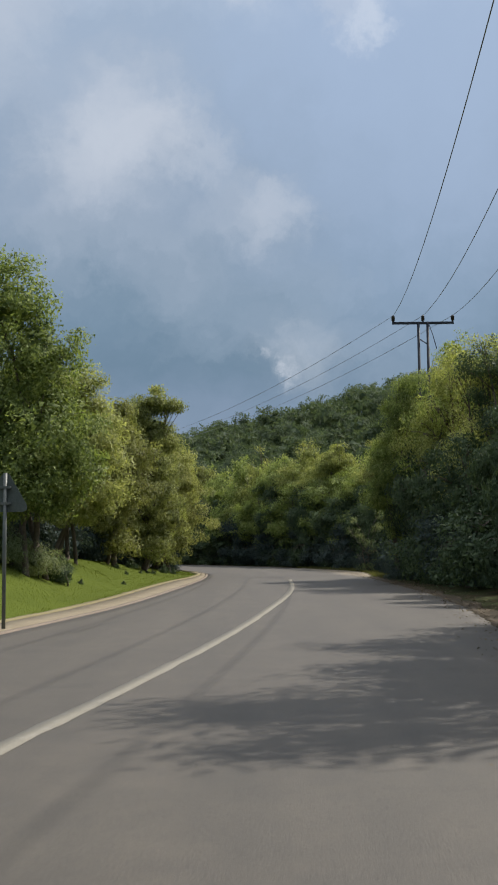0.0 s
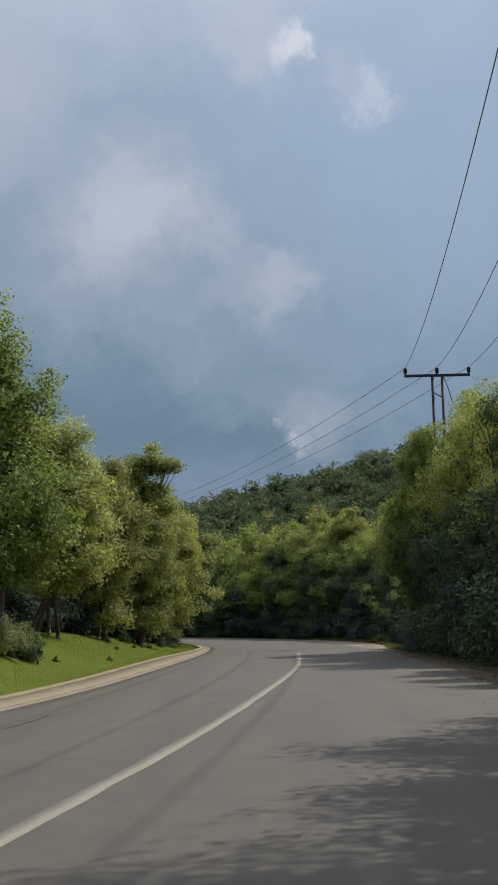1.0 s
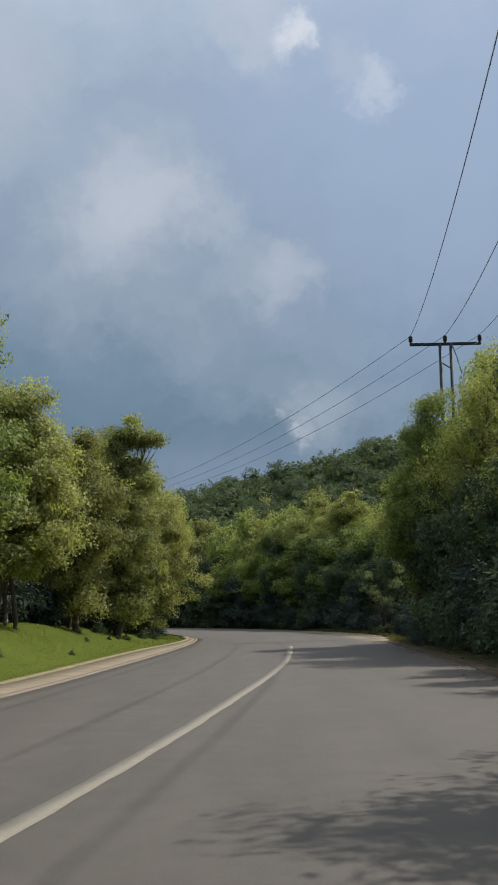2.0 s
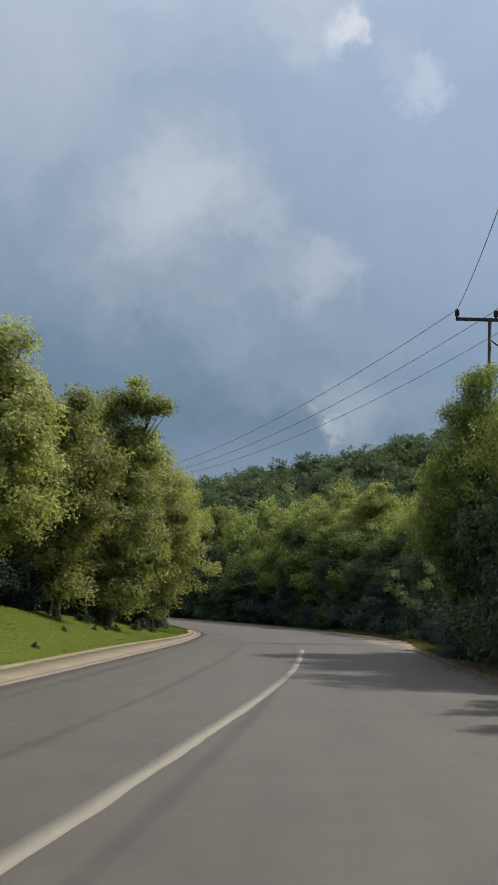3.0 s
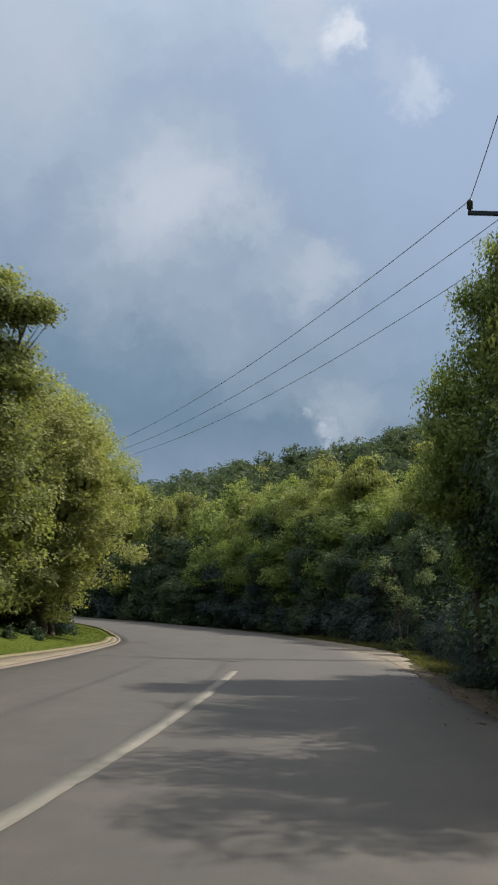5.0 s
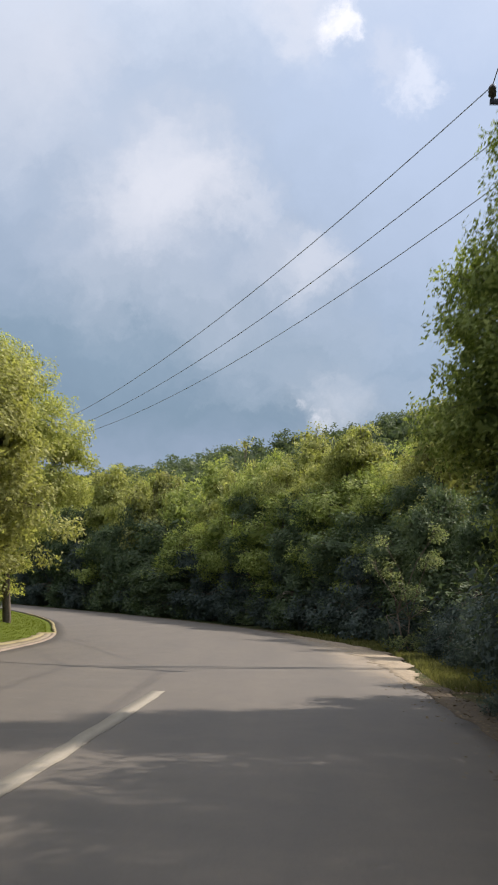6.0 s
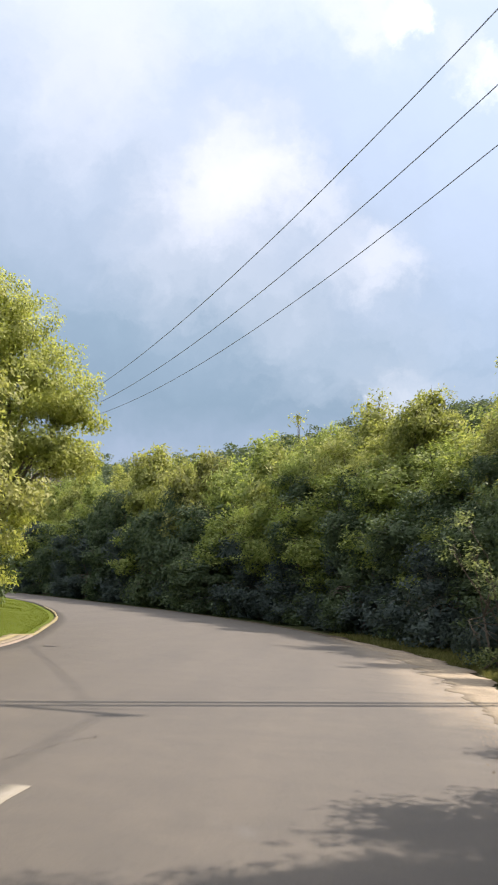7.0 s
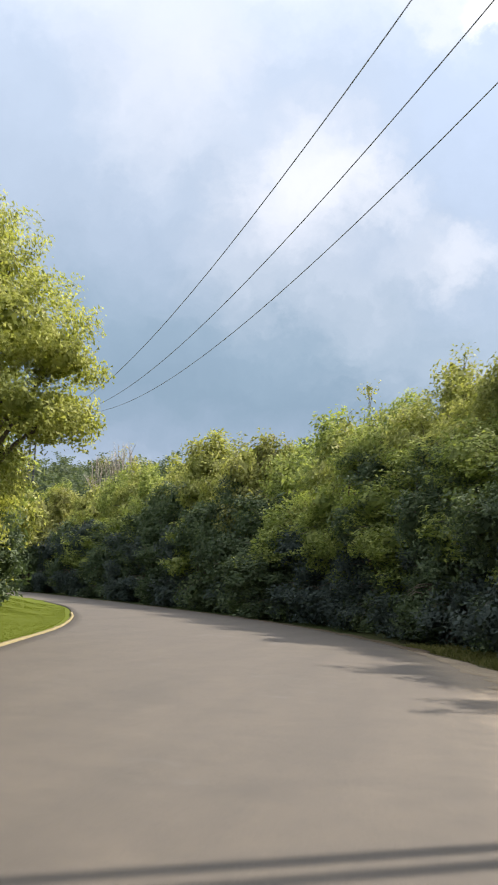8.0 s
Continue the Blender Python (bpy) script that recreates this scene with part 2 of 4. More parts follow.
GRASS = leaf_material("grass_blades", (0.062, 0.083, 0.008), (0.080, 0.101, 0.010), (0.100, 0.119, 0.014), 0.0)
DRY_GRASS = leaf_material("dry_verge_grass", (0.055, 0.062, 0.024), (0.105, 0.108, 0.042), (0.19, 0.18, 0.082), 0.05)
DEAD_LEAF = leaf_material("dead_leaves", (0.045, 0.033, 0.02), (0.10, 0.075, 0.046), (0.21, 0.17, 0.11), 0.1, 0.15)
LEAF_FRESH = leaf_material("fresh_leaves", (0.054, 0.082, 0.029), (0.212, 0.262, 0.080), (0.47, 0.51, 0.195))
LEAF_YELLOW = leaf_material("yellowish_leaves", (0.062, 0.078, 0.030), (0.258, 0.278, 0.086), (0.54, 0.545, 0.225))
LEAF_BANK = leaf_material("mid_green_leaves", (0.078, 0.096, 0.038), (0.275, 0.296, 0.106), (0.54, 0.54, 0.235))
# yellowish leaves brightened in colour, to paint full sun on the bend tree
LEAF_SUNLIT = leaf_material("sunlit_pale_leaves", (0.075, 0.092, 0.028), (0.29, 0.315, 0.085), (0.57, 0.58, 0.23))
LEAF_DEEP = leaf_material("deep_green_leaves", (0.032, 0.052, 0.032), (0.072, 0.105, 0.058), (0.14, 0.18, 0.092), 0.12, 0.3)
LEAF_OLIVE = leaf_material("olive_leaves", (0.066, 0.074, 0.033), (0.236, 0.244, 0.084), (0.475, 0.48, 0.20))
# greyed and turned bluish, so the leaf colour holds the haze of distance
LEAF_HILL = leaf_material("hazy_hill_leaves", (0.032, 0.050, 0.032), (0.074, 0.104, 0.064), (0.142, 0.174, 0.10), 0.08, 0.4)
# leaf colour darkened and turned bluish, to paint the shade below the trees
LEAF_SHADE = leaf_material("shade_coloured_leaves", (0.034, 0.049, 0.048), (0.062, 0.084, 0.079), (0.098, 0.124, 0.110), 0.03, 0.25)
LEAF_PALE = leaf_material("pale_silvery_leaves", (0.07, 0.095, 0.045), (0.16, 0.195, 0.10), (0.31, 0.34, 0.19), 0.2)


# ---- mesh helpers ----
def smooth01(a, b, v):
    u = np.clip((np.asarray(v, float) - a) / (b - a), 0, 1)
    return u * u * (3 - 2 * u)


def part(name, bm, mat, parent=None, label=""):
    me = bpy.data.meshes.new(name)
    bm.to_mesh(me)
    bm.free()
    me.materials.append(mat)
    ob = new(name, me)
    if parent is not None:
        ob.parent = parent
    return tagged(ob, label)


def array_mesh(name, verts, quads, mat, parent=None, label="", smooth=False):
    """A mesh object from numpy arrays of vertices and faces that all have the same number of corners."""
    me = bpy.data.meshes.new(name)
    me.vertices.add(len(verts))
    me.vertices.foreach_set("co", np.asarray(verts, np.float32).ravel())
    me.loops.add(quads.size)
    me.loops.foreach_set("vertex_index", np.asarray(quads, np.int32).ravel())
    me.polygons.add(len(quads))
    me.polygons.foreach_set("loop_start", np.arange(0, quads.size, quads.shape[1], dtype=np.int32))
    if smooth:
        me.polygons.foreach_set("use_smooth", np.ones(len(quads), bool))
    me.update(calc_edges=True)
    me.materials.append(mat)
    ob = new(name, me)
    if parent is not None:
        ob.parent = parent
    return tagged(ob, label)


def empty(name, at=(0, 0, 0)):
    ob = new(name)
    ob.matrix_basis = Matrix.Translation(at)
    return ob


def tube(bm, points, radii, sides=8):
    """A tapered round tube through points."""
    rings = []
    for k, (p, r) in enumerate(zip(points, radii)):
        p = Vector(p)
        a = Vector(points[max(k - 1, 0)])
        b = Vector(points[min(k + 1, len(points) - 1)])
        turn = (b - a).normalized().to_track_quat("Z", "Y").to_matrix()
        rings.append([bm.verts.new(p + turn @ Vector((r * math.cos(2 * math.pi * s / sides), r * math.sin(2 * math.pi * s / sides), 0)))
                      for s in range(sides)])
    for lo, hi in zip(rings, rings[1:]):
        for s in range(sides):
            bm.faces.new((lo[s], lo[(s + 1) % sides], hi[(s + 1) % sides], hi[s])).smooth = True
    bm.faces.new(rings[0][::-1])
    bm.faces.new(rings[-1])


def box(bm, lo, hi, bevel=0.0):
    made = bmesh.ops.create_cube(bm, size=1.0)["verts"]
    lo, hi = Vector(lo), Vector(hi)
    for v in made:
        v.co = Vector([(lo[k] + hi[k]) / 2 + v.co[k] * (hi[k] - lo[k]) for k in range(3)])
    if bevel:
        edges = list({e for v in made for e in v.link_edges})
        bmesh.ops.bevel(bm, geom=edges, offset=bevel, segments=2, affect="EDGES")


# ---- plan of the road ----
ROAD_Y = np.array([-60, -30, -12, 0, 8, 15.8, 20.5, 24.5, 28.5, 34.5, 42, 48, 55, 59, 64, 70, 77.5, 84, 90, 98, 108, 117, 126, 133, 150, 200.0])
LEFT_X = np.array([-17.5, -10.6, -6.9, -5.3, -4.5, -3.75, -3.2, -2.9, -2.75, -2.58, -2.4, -2.4, -2.65, -3.3, -4.4, -5.7, -7.9, -10.2, -12.4, -16.3, -22, -27.5, -34, -42, -70, -160])
MID_X = np.array([-14.0, -7.2, -4.0, -2.6, -1.38, -0.43, -0.03, 0.3, 0.62, 0.92, 1.05, 1.05, 0.9, 0.5, -0.3, -1.6, -3.8, -6.3, -8.9, -13, -18.9, -24.5, -30.5, -38.5, -65, -150])
RIGHT_X = np.array([-9.6, -3.4, -0.5, 1.2, 2.4, 3.4, 3.9, 4.2, 4.35, 4.4, 4.4, 4.4, 4.45, 4.3, 3.5, 2.35, 0.1, -2.6, -5.4, -9.9, -15.8, -21.4, -27, -35, -60, -145])
GRASS_X = np.array([-19.0, -12.0, -8.3, -6.6, -5.5, -4.6, -4.0, -3.75, -3.6, -3.55, -3.4, -3.0, -2.9, -3.55, -4.65, -5.95, -8.15, -10.45, -12.45, -16.35, -22.1, -27.6, -34.1, -42.1, -70.2, -161])


def curve_at(values, y):
    """A smooth reading of a plan line at y (monotone y, softened corners)."""
    y = np.asarray(y, float)
    return sum(w * np.interp(y + o, ROAD_Y, values) for o, w in ((-3, 0.15), (-1.5, 0.2), (0, 0.3), (1.5, 0.2), (3, 0.15)))


def ground_height(x, y):
    """The lie of the land: flat under the road, a grassy bank along its inner side, a slope outside, a wooded hill beyond."""
    x, y = np.asarray(x, float), np.asarray(y, float)
    left = curve_at(GRASS_X, y) - x
    right = x - curve_at(RIGHT_X, y)
    squeeze = np.where(y > 58, 0.6, 1.0)
    tall = np.interp(y, [0, 29, 37, 47, 57, 67, 90, 140], [1.1, 1.15, 1.0, 0.75, 0.4, 0.35, 0.6, 1.0])
    bank = tall * smooth01(0.0, 3.8, left * squeeze) + 0.05 * np.clip(left * squeeze - 4, 0, 40)
    slope = 0.08 * np.clip((right - 1.2) * squeeze, 0, 3) + 0.10 * np.clip((right - 9) * squeeze, 0, 60)
    crest = np.interp(x, [-500, -160, -60, -23, -7, 7, 17, 30, 60, 120, 500], [6, 12, 14.5, 16.5, 20.5, 23.5, 26, 29, 35, 40, 40])
    hill = crest * smooth01(105, 215, y + 0.25 * np.clip(x, -40, 60))
    hill = hill * smooth01(2, 30, np.maximum(right * squeeze, left * squeeze * 0.6))
    rise = np.maximum(np.where(left > 0, bank, 0) + np.where(right > 0, np.minimum(slope, 7.0), 0), hill)
    bumps = 0.05 * np.sin(x * 1.3 + 0.4 * y) * np.sin(y * 0.9 - 0.3 * x) * smooth01(0.3, 2.5, np.maximum(left, right))
    return rise + bumps - 0.03


def height_at(x, y):
    return float(ground_height(x, y))


def build_ground():
    xs = np.unique(np.concatenate([np.linspace(-1500, -90, 16), np.linspace(-90, -16, 38), np.linspace(-16, 14, 76),
                                   np.linspace(14, 90, 40), np.linspace(90, 1500, 16)]))
    ys = np.unique(np.concatenate([np.linspace(-400, -40, 8), np.linspace(-40, 4, 20), np.linspace(4, 72, 130),
                                   np.linspace(72, 260, 90), np.linspace(260, 2600, 24)]))
    gx, gy = np.meshgrid(xs, ys)
    gz = ground_height(gx, gy)
    verts = np.stack([gx, gy, gz], -1).reshape(-1, 3)
    n, k = len(ys), len(xs)
    i = (np.arange(n - 1)[:, None] * k + np.arange(k - 1)).ravel()
    quads = np.stack([i, i + 1, i + k + 1, i + k], -1)
    g = array_mesh("ground", verts, quads, GROUND, smooth=True)
    vx, vy = verts[:, 0], verts[:, 1]
    outer = vx - curve_at(RIGHT_X, vy)
    inner = curve_at(GRASS_X, vy) - vx
    wooded = np.maximum(smooth01(-0.6, 0.1, outer), smooth01(2.6, 4.8, inner))
    for name, values in (("wooded", wooded), ("deep_woods", wooded * smooth01(60, 95, vy))):
        g.data.attributes.new(name, "FLOAT", "POINT").data.foreach_set("value", values.astype(np.float32))
    tagged(g, "green grassy soil rising into a bank and a hill", "ground", kind="structure")


def strip(name, ys, x0, x1, z, thick, mat, label, category, ragged=(0.0, 0.0), crown=0.0, cuts=1):
    """A slab that follows the road between two plan lines, with real thickness."""
    rng = np.random.default_rng(len(name) + 7)
    rows = []
    for y, a, b in zip(ys, x0, x1):
        a += ragged[0] * rng.normal()
        b += ragged[1] * rng.normal()
        us = np.linspace(0, 1, cuts + 1)
        rows.append([(a + (b - a) * u, y, z + crown * 4 * u * (1 - u)) for u in us])
    rows = np.array(rows)
    n, k = rows.shape[:2]
    top = rows.reshape(-1, 3)
    low = np.concatenate([rows[:, 0], rows[:, -1]]) - (0, 0, thick)
    verts = np.concatenate([top, low])
    i = (np.arange(n - 1)[:, None] * k + np.arange(k - 1)).ravel()
    quads = [np.stack([i, i + 1, i + k + 1, i + k], -1)]
    j = np.arange(n - 1)
    quads.append(np.stack([j * k, (j + 1) * k, n * k + j + 1, n * k + j], -1))
    quads.append(np.stack([j * k + k - 1, n * k + n + j, n * k + n + j + 1, (j + 1) * k + k - 1], -1))
    ob = array_mesh(name, verts, np.concatenate(quads), mat)
    return tagged(ob, label, category, kind="structure")


build_ground()
ALONG = np.concatenate([np.linspace(-60, 0, 40), np.linspace(0.5, 100, 300), np.linspace(101, 200, 70)])
strip("road", ALONG, curve_at(LEFT_X, ALONG), curve_at(RIGHT_X, ALONG), 0.0, 0.08, ASPHALT,
      "worn grey-brown asphalt of a bending two-lane road", "road", (0.0, 0.03), cuts=24)
road = bpy.data.objects["road"]
spots = np.array([v.co[:] for v in road.data.vertices])
inset = curve_at(RIGHT_X, spots[:, 1]) - spots[:, 0]
bend = np.clip(np.sin((spots[:, 1] - 46.0) / 25.0 * math.pi), 0, 1) * (spots[:, 1] > 46) * (spots[:, 1] < 71)
dusty = np.maximum(smooth01(1.7, 0.1, inset) * bend ** 0.5, 0.35 * smooth01(0.7, 0.0, inset))
road.data.attributes.new("dust", "FLOAT", "POINT").data.foreach_set("value", dusty.astype(np.float32))
line_y = np.linspace(-60, 43.7, 260)
strip("road_marking", line_y, curve_at(MID_X, line_y) - 0.08, curve_at(MID_X, line_y) + 0.08, 0.004, 0.003, PAINT,
      "worn off-white solid centre line painted on asphalt", "road marking", (0.006, 0.006))
edge_y = np.linspace(-60, 59.5, 260)
strip("kerb", edge_y, curve_at(LEFT_X, edge_y) - 0.10, curve_at(LEFT_X, edge_y) + 0.0, 0.022, 0.08, KERBSTONE,
      "pale worn concrete edging stone along the road", "kerb", (0.008, 0.008))
wide = np.minimum(curve_at(GRASS_X, edge_y) - 0.05, curve_at(LEFT_X, edge_y) - 0.17)
strip("pavement", edge_y, wide, curve_at(LEFT_X, edge_y) - 0.09, 0.008, 0.06, GUTTER,
      "dusty concrete gutter strip beside the grass bank", "pavement", (0.03, 0.0))
trim_y = np.linspace(-60, 82, 360)
fringe = np.minimum(curve_at(GRASS_X, trim_y) - 0.05, curve_at(LEFT_X, trim_y) - 0.17)
strip("trim", trim_y, np.where(trim_y > 59.4, curve_at(LEFT_X, trim_y) - 0.08, fringe - 0.16), np.where(trim_y > 59.4, curve_at(LEFT_X, trim_y) - 0.004, fringe + 0.02), 0.03, 0.08, CONCRETE,
      "sandy yellowish edging between gutter and grass", "edging", (0.02, 0.01))
for name, y0, y1, w0, mat, z, rag, label in (
        ("shoulder", -30, 47, 0.40, LITTER, 0.003, 0.03, "dark earthy shoulder strewn with old leaves along the asphalt"),
        ("shoulder", 46.2, 70.4, 0.35, DIRT, 0.0025, 0.03, "dry pale sandy shoulder along the asphalt at the bend"),
        ("shoulder", 69, 150, 0.35, LITTER, 0.003, 0.03, "dark earthy shoulder under the trees of the bend")):
    ys = np.arange(y0, y1, 0.4 if mat is LITTER else 0.14)
    swell = np.clip(np.sin((ys - 46.2) / 24.2 * math.pi), 0, 1)
    if mat is LITTER:
        wide_here, spill = w0 + 0.1 * np.sin(ys * 1.9), 0.0 * ys
    else:
        wide_here = (w0 + 0.3) * swell + 0.12 * np.sin(ys * 2.3) * swell
        spill = swell ** 2 * (0.26 + 0.12 * np.sin(ys * 1.7) + 0.10 * np.sin(ys * 4.3))
    strip(name, ys, curve_at(RIGHT_X, ys) - 0.05 - spill, curve_at(RIGHT_X, ys) + wide_here, z, 0.05 if mat is LITTER else 0.002, mat, label, "shoulder", (rag, rag), cuts=3)


def crack(points, half, label):
    """A thin dark crack or patch in the asphalt, wandering between plan points."""
    rng = np.random.default_rng(int(abs(points[0][1]) * 10))
    pts = []
    for (ax, ay), (bx, by) in zip(points, points[1:]):
        for u in np.linspace(0, 1, 9)[:-1]:
            pts.append((ax + (bx - ax) * u + rng.normal() * half * 0.9, ay + (by - ay) * u + rng.normal() * half))
    pts = np.array(pts)
    step = np.gradient(pts, axis=0)
    side = np.stack([-step[:, 1], step[:, 0]], -1)
    side *= (half * rng.uniform(0.3, 1.3, len(pts)) / np.maximum(np.linalg.norm(side, axis=1), 1e-6))[:, None]
    z = np.full((len(pts), 1), 0.004)
    verts = np.concatenate([np.hstack([pts - side, z]), np.hstack([pts + side, z])])
    j = np.arange(len(pts) - 1)
    ob = array_mesh("road_crack", verts, np.stack([j, j + 1, len(pts) + j + 1, len(pts) + j], -1), TAR)
    tagged(ob, label, "road crack", kind="structure")


for ends in ([(0.70, 44.5), (0.74, 44.75)], [(0.80, 45.1), (0.85, 45.35)], [(0.88, 45.6), (0.99, 45.8), (0.96, 45.95)]):
    crack(ends, 0.004, "short ragged crack in the asphalt past the end of the line")
crack([(-2.72, 16.3), (-2.6, 17.4), (-2.62, 18.3)], 0.014, "short dark crack in the worn asphalt lane")
crack([(-2.38, 56.4), (-2.15, 56.5)], 0.06, "small dark patch on the worn asphalt")

# ---- trees ----
def leaf_cloud(rng, blobs, count, size, spread=0.26, per=36, core=0.16, fill=0.055):
    """Pointed leaves in sprays over the outer shells of ellipsoid lobes, thinner inside. Returns vertices and faces."""
    blobs = np.array(blobs, float)
    weight = (blobs[:, 3] * blobs[:, 4] + blobs[:, 4] * blobs[:, 5] + blobs[:, 3] * blobs[:, 5])
    sprays = max(int(count / per), 1)
    pick = rng.choice(len(blobs), sprays, p=weight / weight.sum())
    d = rng.normal(size=(sprays, 3))
    d /= np.linalg.norm(d, axis=1)[:, None]
    inner = rng.random(sprays) < core
    lump = 1 + 0.22 * np.sin(5 * d[:, 0] + pick) * np.sin(4 * d[:, 1] - pick) + 0.13 * np.sin(9 * d[:, 2] + 2 * pick)
    reach = np.where(inner, rng.uniform(0.25, 0.75, sprays), rng.uniform(0.78, 1.06, sprays)) * lump
    centre = blobs[pick, :3] + d * blobs[pick, 3:6] * reach[:, None]
    above = centre[:, 2] > 0.05
    centre, d = centre[above], d[above]
    n = len(centre) * per
    own = np.repeat(np.arange(len(centre)), per)
    fan = np.clip(rng.normal(size=(n, 3)), -1.7, 1.7) * spread * np.array([1, 1, 0.65])
    at = centre[own] + fan
    normal = rng.normal(size=(n, 3)) * 0.55 + d[own] * 0.8 + np.array([0, 0, 0.45])
    normal /= np.linalg.norm(normal, axis=1)[:, None]
    along = np.cross(normal, rng.normal(size=(n, 3)))
    along /= np.linalg.norm(along, axis=1)[:, None]
    side = np.cross(normal, along)
    length = size * rng.uniform(0.65, 1.35, n)[:, None]
    # broad, close-set leaves fill the inside of the lobes, so that little sun gets through
    n_in = int(count * fill)
    pick = rng.choice(len(blobs), n_in, p=weight / weight.sum())
    d_in = rng.normal(size=(n_in, 3))
    d_in /= np.linalg.norm(d_in, axis=1)[:, None]
    at_in = blobs[pick, :3] + d_in * blobs[pick, 3:6] * rng.uniform(0.15, 0.72, n_in)[:, None]
    keep = at_in[:, 2] > 0.3
    at_in, along_in = at_in[keep], np.cross(d_in[keep], rng.normal(size=(keep.sum(), 3)))
    along_in /= np.linalg.norm(along_in, axis=1)[:, None]
    at, along = np.concatenate([at, at_in]), np.concatenate([along, along_in])
    side = np.concatenate([side, np.cross(d_in[keep], along_in)])
    length = np.concatenate([length, np.full((len(at_in), 1), size * 3.0)])
    verts = np.stack([at - along * length * 0.36 + side * length * 0.30, at + along * length * 0.64,
                      at - along * length * 0.36 - side * length * 0.30], 1).reshape(-1, 3)
    verts[:, 2] = np.maximum(verts[:, 2], 0.02)
    return verts, np.arange(len(verts)).reshape(-1, 3)


def tree_wood(rng, blobs, girth, lean=(0, 0), stems=1):
    """A tapered trunk with limbs that reach into every lobe."""
    bm = bmesh.new()
    blobs = np.array(blobs, float)
    top = blobs[:, 2].max()
    for s in range(stems):
        foot = Vector((rng.normal() * 0.25 * (stems > 1), rng.normal() * 0.25 * (stems > 1), -0.15))
        fork = Vector((lean[0] * 0.4 + rng.normal() * 0.15, lean[1] * 0.4 + rng.normal() * 0.15, max(0.8, top * rng.uniform(0.28, 0.38))))
        g = girth * rng.uniform(0.8, 1.1)
        mid = foot.lerp(fork, 0.5) + Vector((rng.normal() * 0.08, rng.normal() * 0.08, 0))
        tube(bm, [foot, foot + Vector((0, 0, 0.25)), mid, fork], [g * 1.45, g * 1.05, g * 0.9, g * 0.75], 8)
        for b in blobs[s::stems]:
            end = Vector(b[:3]) + Vector((0, 0, b[5] * 0.45))
            bend = fork.lerp(end, 0.5) + Vector((rng.normal() * 0.2, rng.normal() * 0.2, 0.25))
            tube(bm, [fork, bend, end], [g * 0.62, g * 0.38, g * 0.08], 5)
            for _ in range(5):
                d = Vector(rng.normal(size=3)).normalized()
                tip = Vector(b[:3]) + Vector((d.x * b[3], d.y * b[4], abs(d.z) * b[5])) * 0.95
                base = bend.lerp(end, rng.uniform(0, 0.8))
                tube(bm, [base, base.lerp(tip, 0.55) + Vector((0, 0, 0.12)), tip], [g * 0.24, g * 0.14, g * 0.03], 3)
    return bm


def tree(name, blobs, leaves, size, leaf, seed, girth=0.13, stems=1, bark=None, spread=0.26, lean=(0, 0), core=0.16, per=36, limbs=None, fill=0.055):
    rng = np.random.default_rng(seed)
    root = empty(name)
    if girth:
        part("trunk", tree_wood(rng, limbs or blobs, girth, lean, stems), bark or BARK, root)
    v, q = leaf_cloud(rng, blobs, leaves, size, spread, per, core, fill)
    array_mesh("crown" if girth else "foliage", v, q, leaf, root)
    return root


def stand(ob, x, y, turn=0.0, scale=1.0, tall=None):
    """The pose for a tree at x, y on the ground."""
    s = Matrix.Diagonal((scale, scale, tall or scale, 1))
    return Matrix.Translation((x, y, height_at(x, y) - 0.02)) @ Matrix.Rotation(radians(turn), 4, "Z") @ s


def random_blobs(seed, height, width, low=0.25, count=9):
    """Lobes of a loose bushy crown that starts at low * height."""
    rng = np.random.default_rng(seed)
    out = [(0, 0, height * 0.62, width * 0.62, width * 0.62, height * 0.30)]
    for k in range(count):
        a = 2.4 * k + rng.normal() * 0.3
        u = rng.uniform(low + 0.1, 0.88)
        r = width * (0.62 * math.sqrt(max(0.05, 1 - (2 * u - 0.95) ** 2)))
        b = width * rng.uniform(0.30, 0.48)
        out.append((r * math.cos(a), r * math.sin(a), height * u, b, b, b * rng.uniform(0.75, 1.0)))
    out.append((rng.normal() * 0.2, rng.normal() * 0.2, height * 0.9, width * 0.3, width * 0.3, height * 0.12))
    return out


# the kinds that the woods repeat: leaf, height, half-width, label
KINDS = [
    ("roadside_tree", LEAF_FRESH, 7.0, 2.3, "broad roadside tree with fresh green leaves and low branches"),
    ("roadside_tree", LEAF_YELLOW, 6.4, 2.2, "bushy roadside tree with sunlit yellow-green leaves"),
    ("roadside_tree", LEAF_OLIVE, 6.6, 2.1, "shaggy roadside tree with dull olive leaves"),
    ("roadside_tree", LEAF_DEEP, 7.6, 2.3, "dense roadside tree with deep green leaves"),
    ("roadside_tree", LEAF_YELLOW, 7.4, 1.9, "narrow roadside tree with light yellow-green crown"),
    # thickets: leaves coloured dark to paint the shade at the wood's foot
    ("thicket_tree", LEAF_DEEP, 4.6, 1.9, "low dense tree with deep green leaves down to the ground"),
    ("thicket_tree", LEAF_SHADE, 4.4, 1.8, "low shaggy tree before the woods, its leaves coloured dark as in shade"),
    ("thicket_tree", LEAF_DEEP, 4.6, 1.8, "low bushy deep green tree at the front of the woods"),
]
FIRST = {}


def repeat_of(store, key, made_first, m):
    """The first of a kind is built, the later ones copy it."""
    if key not in store:
        store[key] = made_first()
        store[key].matrix_basis = m
        return store[key]
    ob = store[key]
    keep = ob.matrix_basis.copy()
    ob.matrix_basis = Matrix.Identity(4)
    made = copy_thing(ob, m)
    ob.matrix_basis = keep
    return made


